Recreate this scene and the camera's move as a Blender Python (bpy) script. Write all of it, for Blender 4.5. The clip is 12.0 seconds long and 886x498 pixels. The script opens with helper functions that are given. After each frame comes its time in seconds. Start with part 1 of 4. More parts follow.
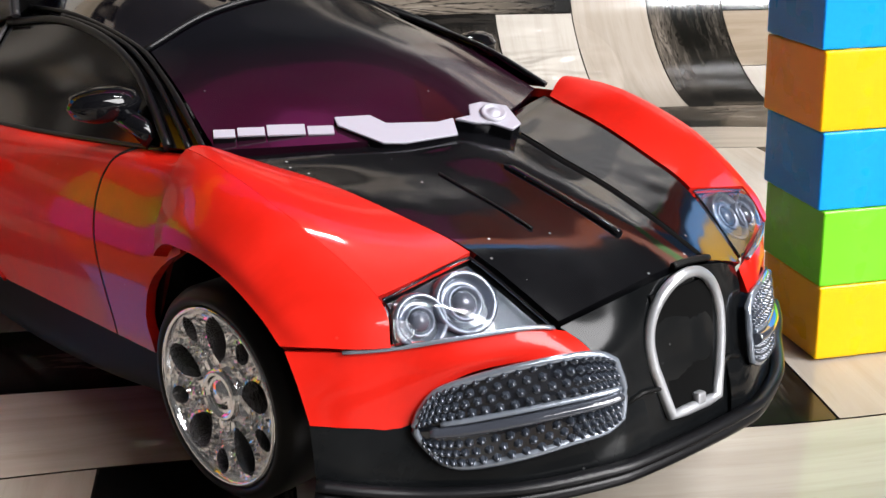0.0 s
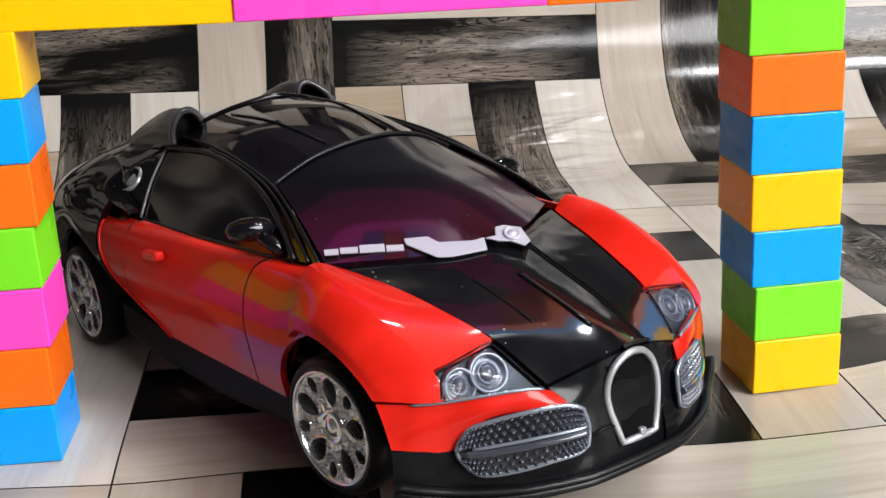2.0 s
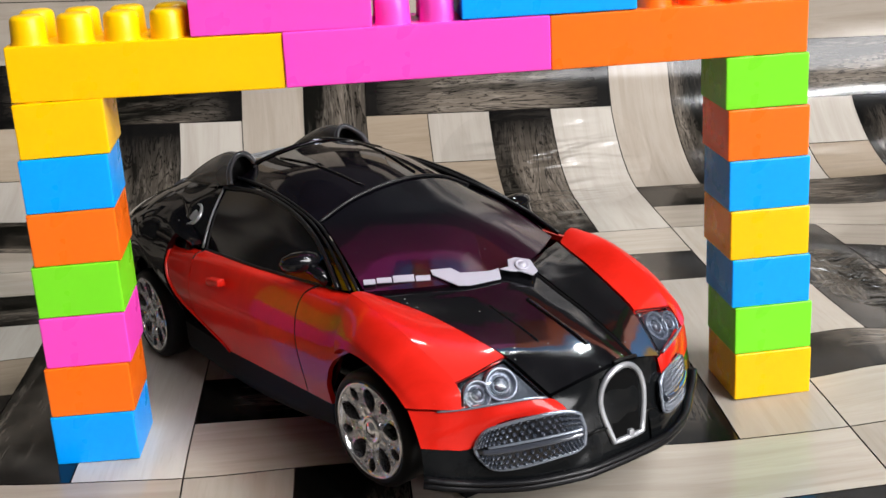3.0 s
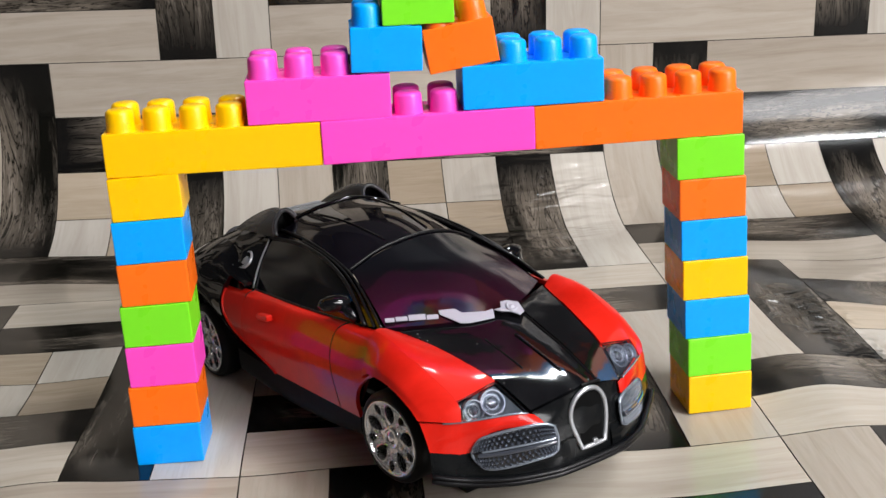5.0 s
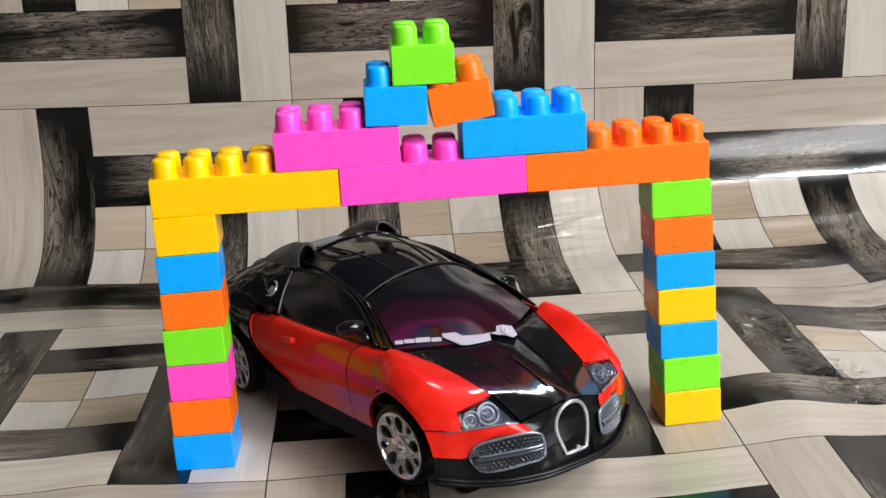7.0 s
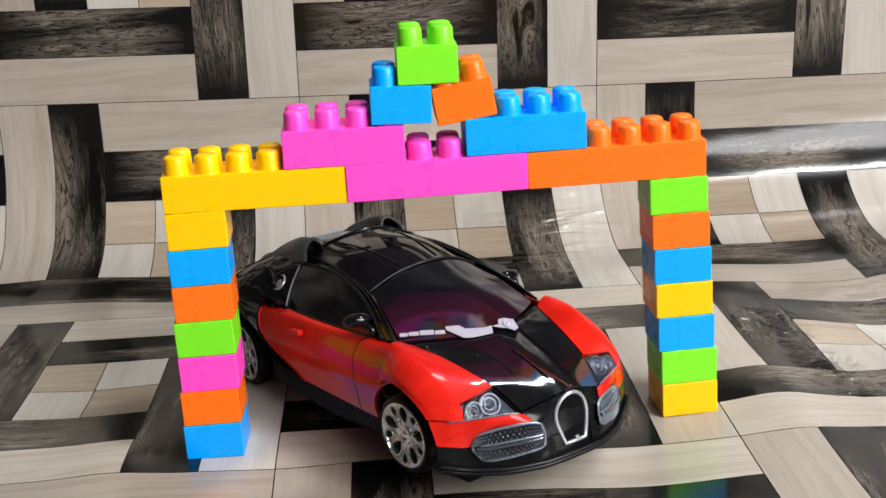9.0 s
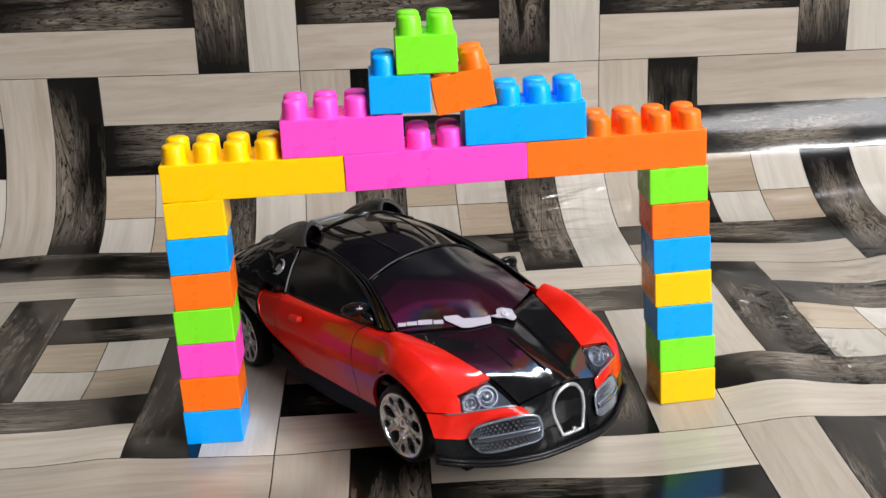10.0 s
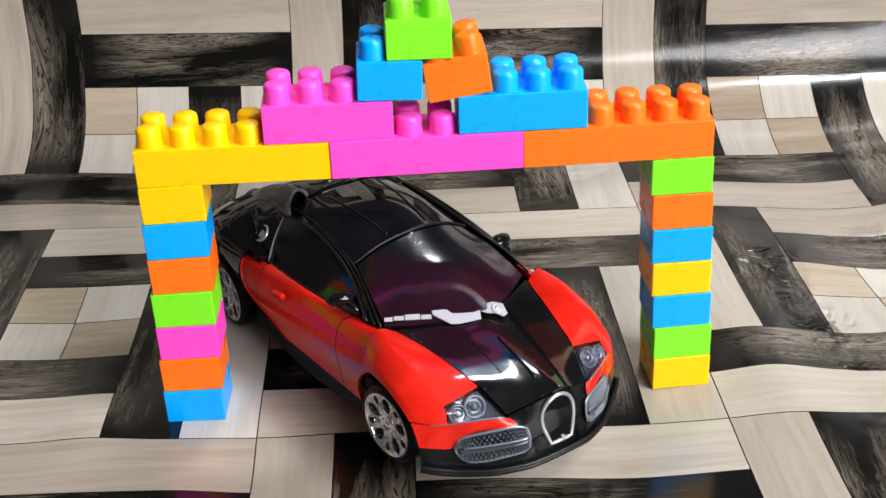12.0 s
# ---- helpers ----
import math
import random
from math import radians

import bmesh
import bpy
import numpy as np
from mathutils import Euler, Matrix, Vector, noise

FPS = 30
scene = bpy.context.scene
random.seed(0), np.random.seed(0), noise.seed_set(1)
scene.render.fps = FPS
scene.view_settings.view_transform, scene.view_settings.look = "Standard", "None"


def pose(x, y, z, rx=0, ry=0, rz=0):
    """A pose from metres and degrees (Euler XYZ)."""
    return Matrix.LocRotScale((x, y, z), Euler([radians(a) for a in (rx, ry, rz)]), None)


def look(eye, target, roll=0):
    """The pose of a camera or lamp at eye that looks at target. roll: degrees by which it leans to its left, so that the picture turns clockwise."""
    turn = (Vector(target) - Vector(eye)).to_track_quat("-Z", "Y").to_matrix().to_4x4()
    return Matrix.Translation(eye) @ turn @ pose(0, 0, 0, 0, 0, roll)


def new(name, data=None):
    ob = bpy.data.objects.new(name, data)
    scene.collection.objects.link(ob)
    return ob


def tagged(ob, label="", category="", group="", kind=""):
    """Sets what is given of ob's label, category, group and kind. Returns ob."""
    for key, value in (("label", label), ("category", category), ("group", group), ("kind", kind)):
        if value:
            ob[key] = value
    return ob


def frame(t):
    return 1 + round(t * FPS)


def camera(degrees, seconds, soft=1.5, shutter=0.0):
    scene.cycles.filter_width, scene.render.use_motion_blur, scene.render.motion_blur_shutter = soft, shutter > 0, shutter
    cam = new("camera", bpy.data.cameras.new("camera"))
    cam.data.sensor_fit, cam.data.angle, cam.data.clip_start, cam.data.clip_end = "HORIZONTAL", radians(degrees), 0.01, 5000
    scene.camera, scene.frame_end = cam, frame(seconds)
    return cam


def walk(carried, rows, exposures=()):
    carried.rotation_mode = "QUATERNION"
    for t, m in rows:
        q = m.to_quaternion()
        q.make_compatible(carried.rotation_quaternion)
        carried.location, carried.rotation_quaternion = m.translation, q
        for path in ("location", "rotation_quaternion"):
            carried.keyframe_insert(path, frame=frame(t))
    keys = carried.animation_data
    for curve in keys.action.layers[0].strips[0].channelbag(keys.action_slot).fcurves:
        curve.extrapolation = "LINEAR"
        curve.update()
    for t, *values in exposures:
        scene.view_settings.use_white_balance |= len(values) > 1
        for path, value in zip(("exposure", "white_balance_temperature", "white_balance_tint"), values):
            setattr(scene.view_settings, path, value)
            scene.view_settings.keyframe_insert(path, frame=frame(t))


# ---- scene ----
cam = camera(40.0, 12.0)
PATH = [
    (0, (0.12945, -0.269, 0.12635), (0.1444, -0.17525, 0.09495), -1.6),
    (0.5, (0.1258, -0.2902, 0.13905), (0.14005, -0.19645, 0.1073), -1.7),
    (1, (0.1263, -0.3177, 0.15285), (0.13905, -0.22385, 0.12085), -2.1),
    (1.5, (0.1234, -0.3433, 0.1691), (0.135, -0.2493, 0.1371), -2.3),
    (2, (0.1216, -0.3734, 0.1885), (0.13155, -0.2792, 0.15645), -2.8),
    (2.5, (0.1192, -0.4023, 0.2018), (0.1279, -0.3079, 0.1699), -3.2),
    (3, (0.11795, -0.43265, 0.2195), (0.12575, -0.3382, 0.18755), -3.5),
    (3.2, (0.11855, -0.4444, 0.2292), (0.12565, -0.3502, 0.19645), -3.9),
    (4.8, (0.11535, -0.52225, 0.26795), (0.1222, -0.4277, 0.2361), -3.7),
    (5, (0.1174, -0.5311, 0.26915), (0.1236, -0.4363, 0.23795), -3.8),
    (5.5, (0.11835, -0.55165, 0.2762), (0.124, -0.45655, 0.2458), -3.9),
    (6, (0.11465, -0.57505, 0.28515), (0.12005, -0.4798, 0.25525), -4.0),
    (6.5, (0.11505, -0.5903, 0.29435), (0.1203, -0.49495, 0.26465), -4.0),
    (7, (0.1182, -0.6032, 0.2967), (0.1235, -0.50775, 0.26735), -4.0),
    (9, (0.1184, -0.6193, 0.3027), (0.1232, -0.524, 0.27285), -4.0),
    (9.5, (0.1201, -0.62175, 0.3094), (0.1246, -0.5268, 0.27825), -4.0),
    (10, (0.1228, -0.61315, 0.3207), (0.12695, -0.51905, 0.2872), -3.9),
    (10.5, (0.12645, -0.59775, 0.33795), (0.13025, -0.5052, 0.3002), -3.8),
    (11, (0.12965, -0.5845, 0.352), (0.13325, -0.49335, 0.311), -3.7),
    (11.5, (0.13355, -0.5636, 0.3788), (0.13705, -0.4735, 0.3355), -3.3),
    (12, (0.13315, -0.55095, 0.3919), (0.1366, -0.46295, 0.34445), -2.8),
]
walk(cam, [(t, look(eye, target, roll)) for t, eye, target, roll in PATH], [(0.0, 0.22), (1.5, 0.03), (3.0, -0.07), (6.0, -0.16), (9.5, -0.1), (11.0, -0.1), (12.0, 0.03)])

# ---- light ----
world = bpy.data.worlds.new("room_air")
scene.world = world
world.use_nodes = True
world.node_tree.nodes["Background"].inputs[0].default_value = (0.9, 0.95, 1.0, 1)
world.node_tree.nodes["Background"].inputs[1].default_value = 0.006


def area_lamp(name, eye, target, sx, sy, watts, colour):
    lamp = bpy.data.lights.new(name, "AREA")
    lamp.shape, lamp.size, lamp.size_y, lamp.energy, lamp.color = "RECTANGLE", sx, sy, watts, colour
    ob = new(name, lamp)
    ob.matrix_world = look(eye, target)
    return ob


# large soft front light, added out of view; no window opens there
area_lamp("front_soft_light", (1.64, -2.34, 1.50), (0.1, 0.1, 0.1), 2.8, 2.0, 302, (1.0, 0.985, 0.998))
area_lamp("ceiling_tube", (1.56, -0.75, 2.42), (1.56, -0.30, 0), 0.95, 0.08, 44, (0.97, 0.985, 1.0))
area_lamp("back_tube", (0.66, 1.22, 2.45), (0.37, 0.05, 0.0), 0.40, 0.18, 30.0, (0.92, 0.98, 1.0))

# ---- materials ----
MM = 0.001


def material(name, colour=(0.8, 0.8, 0.8), rough=0.4, metal=0.0, coat=0.0, spec=0.5):
    m = bpy.data.materials.new(name)
    m.use_nodes = True
    b = m.node_tree.nodes["Principled BSDF"]
    b.inputs["Base Color"].default_value = (*colour, 1)
    b.inputs["Roughness"].default_value = rough
    b.inputs["Metallic"].default_value = metal
    b.inputs["Coat Weight"].default_value = coat
    b.inputs["Coat Roughness"].default_value = 0.03
    b.inputs["Specular IOR Level"].default_value = spec
    return m


def mix(nt, a, b, fac=None, kind="MIX", f=0.5):
    """A colour mix node; a and b are colours or sockets."""
    n = nt.nodes.new("ShaderNodeMix")
    n.data_type, n.blend_type = "RGBA", kind
    n.inputs[0].default_value = f
    for k, v in ((6, a), (7, b)):
        if isinstance(v, tuple):
            n.inputs[k].default_value = (*v, 1)
        else:
            nt.links.new(v, n.inputs[k])
    if fac is not None:
        nt.links.new(fac, n.inputs[0])
    return n.outputs[2]


def ramp(nt, src, lo, hi, a=0.0, b=1.0):
    n = nt.nodes.new("ShaderNodeMapRange")
    n.inputs[1].default_value, n.inputs[2].default_value, n.inputs[3].default_value, n.inputs[4].default_value = lo, hi, a, b
    nt.links.new(src, n.inputs[0])
    return n.outputs[0]


def noise_tex(nt, vec, scale, detail=4, rough=0.5, dist=0.0):
    n = nt.nodes.new("ShaderNodeTexNoise")
    n.inputs["Scale"].default_value, n.inputs["Detail"].default_value = scale, detail
    n.inputs["Roughness"].default_value, n.inputs["Distortion"].default_value = rough, dist
    if vec is not None:
        nt.links.new(vec, n.inputs["Vector"])
    return n.outputs["Fac"]


def math_node(nt, op, a, b=None, clamp=False):
    n = nt.nodes.new("ShaderNodeMath")
    n.operation, n.use_clamp = op, clamp
    for k, v in ((0, a), (1, b)):
        if v is None:
            continue
        if isinstance(v, (int, float)):
            n.inputs[k].default_value = v
        else:
            nt.links.new(v, n.inputs[k])
    return n.outputs[0]


def bump(nt, height, strength, dist):
    n = nt.nodes.new("ShaderNodeBump")
    n.inputs["Strength"].default_value, n.inputs["Distance"].default_value = strength, dist
    nt.links.new(height, n.inputs["Height"])
    nt.links.new(n.outputs[0], nt.nodes["Principled BSDF"].inputs["Normal"])


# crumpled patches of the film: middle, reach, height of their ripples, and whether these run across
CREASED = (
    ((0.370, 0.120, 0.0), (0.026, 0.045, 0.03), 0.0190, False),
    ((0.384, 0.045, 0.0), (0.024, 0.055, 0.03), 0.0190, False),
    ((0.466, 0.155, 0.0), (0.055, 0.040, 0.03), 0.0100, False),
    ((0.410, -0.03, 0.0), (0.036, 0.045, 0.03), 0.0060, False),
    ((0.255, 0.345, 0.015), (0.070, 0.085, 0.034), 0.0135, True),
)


def printed_wood(name, base, streak, vein, dark):
    """Vinyl print of a board: grain along u, its ends printed darker on the dark boards."""
    m = material(name, base, 0.14, 0.0, 0.0, 0.36)
    nt = m.node_tree
    uv = nt.nodes.new("ShaderNodeUVMap").outputs[0]
    rnd = nt.nodes.new("ShaderNodeObjectInfo").outputs["Random"]
    mp = nt.nodes.new("ShaderNodeMapping")
    nt.links.new(uv, mp.inputs["Vector"])
    comb = nt.nodes.new("ShaderNodeCombineXYZ")
    for k, mul in ((0, 7.0), (1, 3.0)):
        nt.links.new(math_node(nt, "MULTIPLY", rnd, mul), comb.inputs[k])
    nt.links.new(comb.outputs[0], mp.inputs["Location"])
    mp.inputs["Scale"].default_value = (9, 110, 1) if not dark else (8, 62, 1)
    grain = noise_tex(nt, mp.outputs[0], 1.0, 6, 0.62, 0.9 if not dark else 0.7)
    fine = noise_tex(nt, mp.outputs[0], 4.5, 5, 0.7, 0.3)
    if dark:
        tone = noise_tex(nt, mp.outputs[0], 0.45, 3, 0.5, 0.5)
        c = mix(nt, base, streak, ramp(nt, tone, 0.43, 0.62))
        c = mix(nt, c, vein, math_node(nt, "MULTIPLY", ramp(nt, fine, 0.50, 0.70, 0, 0.95), ramp(nt, tone, 0.38, 0.58)))
        rings = math_node(nt, "ABSOLUTE", math_node(nt, "SINE", math_node(nt, "MULTIPLY", grain, 44.0)))
        c = mix(nt, c, (0.006, 0.005, 0.004), ramp(nt, rings, 0.55, 0.1, 0, 0.95))
        c = mix(nt, c, (0.004, 0.004, 0.003), ramp(nt, grain, 0.43, 0.33))
        sep = nt.nodes.new("ShaderNodeSeparateXYZ")
        uv2 = nt.nodes.new("ShaderNodeUVMap")
        uv2.uv_map = "along"
        nt.links.new(uv2.outputs[0], sep.inputs[0])
        end = math_node(nt, "ABSOLUTE", math_node(nt, "SUBTRACT", sep.outputs[0], 0.5))
        c = mix(nt, c, (0.004, 0.004, 0.004), ramp(nt, end, 0.20, 0.46, 0, 0.97))
    else:
        c = mix(nt, base, streak, ramp(nt, grain, 0.42, 0.75))
        c = mix(nt, c, vein, ramp(nt, fine, 0.55, 0.85, 0, 0.5))
        c = mix(nt, c, mix(nt, c, (0.72, 0.7, 0.68), None, "MULTIPLY", 1.0), rnd)
    nt.links.new(c, nt.nodes["Principled BSDF"].inputs["Base Color"])
    tc = nt.nodes.new("ShaderNodeTexCoord")
    soft = noise_tex(nt, tc.outputs["Object"], 16, 2, 0.5)
    height = math_node(nt, "MULTIPLY", soft, 0.0009)
    haze = 0.14
    ripple = noise_tex(nt, tc.outputs["Object"], 48, 2, 0.5, 0.7)
    flat = nt.nodes.new("ShaderNodeMapping")
    flat.inputs["Scale"].default_value = (16, 62, 62)
    nt.links.new(tc.outputs["Object"], flat.inputs["Vector"])
    folds = noise_tex(nt, flat.outputs[0], 1.0, 2, 0.5, 0.4)
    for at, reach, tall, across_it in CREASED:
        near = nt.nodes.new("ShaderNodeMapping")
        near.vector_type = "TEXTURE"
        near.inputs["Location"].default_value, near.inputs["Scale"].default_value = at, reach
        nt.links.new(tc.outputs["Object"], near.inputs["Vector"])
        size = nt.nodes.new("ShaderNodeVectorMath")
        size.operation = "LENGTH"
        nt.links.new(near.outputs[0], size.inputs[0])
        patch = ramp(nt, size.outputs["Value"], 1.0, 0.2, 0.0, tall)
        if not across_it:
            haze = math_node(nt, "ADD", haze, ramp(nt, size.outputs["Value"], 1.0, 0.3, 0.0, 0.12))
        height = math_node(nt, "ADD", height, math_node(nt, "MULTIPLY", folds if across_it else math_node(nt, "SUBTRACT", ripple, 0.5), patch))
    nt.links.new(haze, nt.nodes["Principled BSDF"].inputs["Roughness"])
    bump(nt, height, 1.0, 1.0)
    return m


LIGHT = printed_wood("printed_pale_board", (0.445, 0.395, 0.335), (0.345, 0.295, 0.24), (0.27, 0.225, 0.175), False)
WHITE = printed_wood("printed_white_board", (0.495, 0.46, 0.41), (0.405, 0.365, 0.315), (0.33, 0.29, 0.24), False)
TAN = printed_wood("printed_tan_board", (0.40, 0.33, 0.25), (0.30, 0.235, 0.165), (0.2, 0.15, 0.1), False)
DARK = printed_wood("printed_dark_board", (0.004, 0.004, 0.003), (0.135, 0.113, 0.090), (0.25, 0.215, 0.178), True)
SEAM = material("printed_seam", (0.02, 0.017, 0.015), 0.2)


def plastic(name, c):
    m = material(name, c, 0.3, 0.0, 0.0, 0.36)
    nt = m.node_tree
    tc = nt.nodes.new("ShaderNodeTexCoord")
    n1 = noise_tex(nt, tc.outputs["Object"], 60, 3, 0.5)
    nt.links.new(ramp(nt, n1, 0.3, 0.7, 0.24, 0.38), nt.nodes["Principled BSDF"].inputs["Roughness"])
    b = nt.nodes["Principled BSDF"]
    b.inputs["Subsurface Weight"].default_value = 0.12
    b.inputs["Subsurface Radius"].default_value = (0.004, 0.004, 0.004)
    b.inputs["Subsurface Scale"].default_value = 1.0
    fine = noise_tex(nt, tc.outputs["Object"], 180, 2, 0.5)
    bump(nt, fine, 0.06, 0.0006)
    return m


BRICK = {
    "yellow": plastic("yellow_plastic", (0.96, 0.53, 0.0)),
    "blue": plastic("blue_plastic", (0.0, 0.35, 1.0)),
    "orange": plastic("orange_plastic", (0.95, 0.16, 0.008)),
    "green": plastic("green_plastic", (0.19, 0.74, 0.02)),
    "pink": plastic("pink_plastic", (0.95, 0.07, 0.52)),
}

# ---- helpers of shape ----


def mesh_of(name, bm, mat, smooth=False):
    me = bpy.data.meshes.new(name)
    bm.normal_update()
    if smooth:
        for f in bm.faces:
            f.smooth = True
    bm.to_mesh(me)
    bm.free()
    if mat is not None:
        me.materials.append(mat)
    return me


def part(name, bm, mat, parent, label="", smooth=False, at=None):
    """One mesh under a thing or a part."""
    ob = new(name, mesh_of(name, bm, mat, smooth))
    ob.parent = parent
    if at is not None:
        ob.matrix_basis = at
    return tagged(ob, label)


def box(x0, x1, y0, y1, z0, z1, bevel=0.0, seg=2):
    bm = bmesh.new()
    bmesh.ops.create_cube(bm, size=1)
    bmesh.ops.scale(bm, vec=(x1 - x0, y1 - y0, z1 - z0), verts=bm.verts)
    bmesh.ops.translate(bm, vec=((x0 + x1) / 2, (y0 + y1) / 2, (z0 + z1) / 2), verts=bm.verts)
    if bevel:
        bmesh.ops.bevel(bm, geom=bm.edges[:], offset=bevel, segments=seg, profile=0.6, affect="EDGES")
    return bm


def lathe(profile, n=32, axis="z"):
    """A turned solid from (radius, height) pairs."""
    bm = bmesh.new()
    rings = []
    for r, h in profile:
        if r < 1e-6:
            rings.append([bm.verts.new((0, 0, h))])
        else:
            rings.append([bm.verts.new((r * math.cos(2 * math.pi * k / n), r * math.sin(2 * math.pi * k / n), h)) for k in range(n)])
    for a, b in zip(rings, rings[1:]):
        for k in range(n):
            q = (k + 1) % n
            if len(a) == 1 and len(b) == 1:
                continue
            if len(a) == 1:
                bm.faces.new((a[0], b[q], b[k]))
            elif len(b) == 1:
                bm.faces.new((a[k], a[q], b[0]))
            else:
                bm.faces.new((a[k], a[q], b[q], b[k]))
    bmesh.ops.recalc_face_normals(bm, faces=bm.faces[:])
    return bm


# ---- printed vinyl mat: floor, bend and upright back in one sheet ----
BEND_Y, BEND_R, BEND_YAW = 0.3022, 0.1032, -0.0278
PITCH_U, PITCH_V, U0, V0 = 0.04192, 0.04236, -0.03408, -0.05903
SKEW_U, SKEW_V, K3, K4 = 0.0152, -0.0334, 0.1251, -0.1058


# soft swells of the loose sheet, and patches of short crumples: u, v, reach across, reach along, height in mm
SWELLS = ((0.335, 0.02, 0.026, 0.06, 4.7), (0.45, 0.14, 0.05, 0.07, -10.4), (0.43, 0.25, 0.07, 0.06, -7.0), (0.245, -0.06, 0.045, 0.05, -3.6), (0.4, 0.05, 0.03, 0.05, -4.4), (-0.04, 0.0, 0.028, 0.04, 3.1), (-0.08, 0.1, 0.04, 0.05, -2.8), (-0.15, 0.33, 0.06, 0.03, 3.6), (-0.05, 0.28, 0.05, 0.03, -4.6), (0.055, -0.05, 0.03, 0.03, -4.4))
CRUMPLES = ((0.374, 0.12, 0.018, 0.025, 0.8), (0.383, 0.045, 0.016, 0.040, 0.9), (0.40, -0.04, 0.02, 0.03, 0.8), (0.460, 0.155, 0.03, 0.03, 1.0), (0.475, 0.21, 0.03, 0.03, 1.0), (0.235, 0.30, 0.025, 0.05, 0.8), (0.265, 0.36, 0.04, 0.02, 0.7))


def crumple(u, v):
    p = Vector((u * 85, v * 95, 0.0))
    return noise.noise(p) + 0.4 * noise.noise(p * 2.3)


def sheet(u, v, lift=0.0):
    """The place of the sheet at u across and v along it."""
    wave = sum(h * math.exp(-((u - a) / p) ** 2 - ((v - b) / q) ** 2) for a, b, p, q, h in SWELLS) * MM
    wave += sum(crumple(u, v) * h * math.exp(-((u - a) / p) ** 2 - ((v - b) / q) ** 2) for a, b, p, q, h in CRUMPLES) * MM
    h = lift + wave
    a = (v - BEND_Y) / BEND_R
    if a <= 0:
        y, z = v, h
    elif a < math.pi / 2:
        y, z = BEND_Y + (BEND_R - h) * math.sin(a), BEND_R - (BEND_R - h) * math.cos(a)
    else:
        y, z = BEND_Y + BEND_R - h, BEND_R + v - BEND_Y - BEND_R * math.pi / 2
    c, s = math.cos(BEND_YAW), math.sin(BEND_YAW)
    return (u * c - y * s, u * s + y * c, z)


def print_to_sheet(c, r):
    """Column and row of the print to metres on the sheet."""
    u, v = U0 + c * PITCH_U, V0 + r * PITCH_V
    for _ in range(6):
        fu = (u * math.cos(SKEW_U) + v * math.sin(SKEW_U) - U0) / PITCH_U - c
        fv = (-u * math.sin(SKEW_V) + v * math.cos(SKEW_V) + (K3 * (u - 0.13) * (v - 0.2) + K4 * (u - 0.13) ** 2) * 0.1 - V0) / PITCH_V - r
        u, v = u - fu * PITCH_U, v - fv * PITCH_V
    # the upright part hangs a little askew
    u += PITCH_U * 0.05 * max(0.0, r - 10.9)
    v -= PITCH_V * (0.05 * max(0.0, min(1.0, r - 10.0)) + 0.09 * max(0.0, r - 12.8))
    return u, v


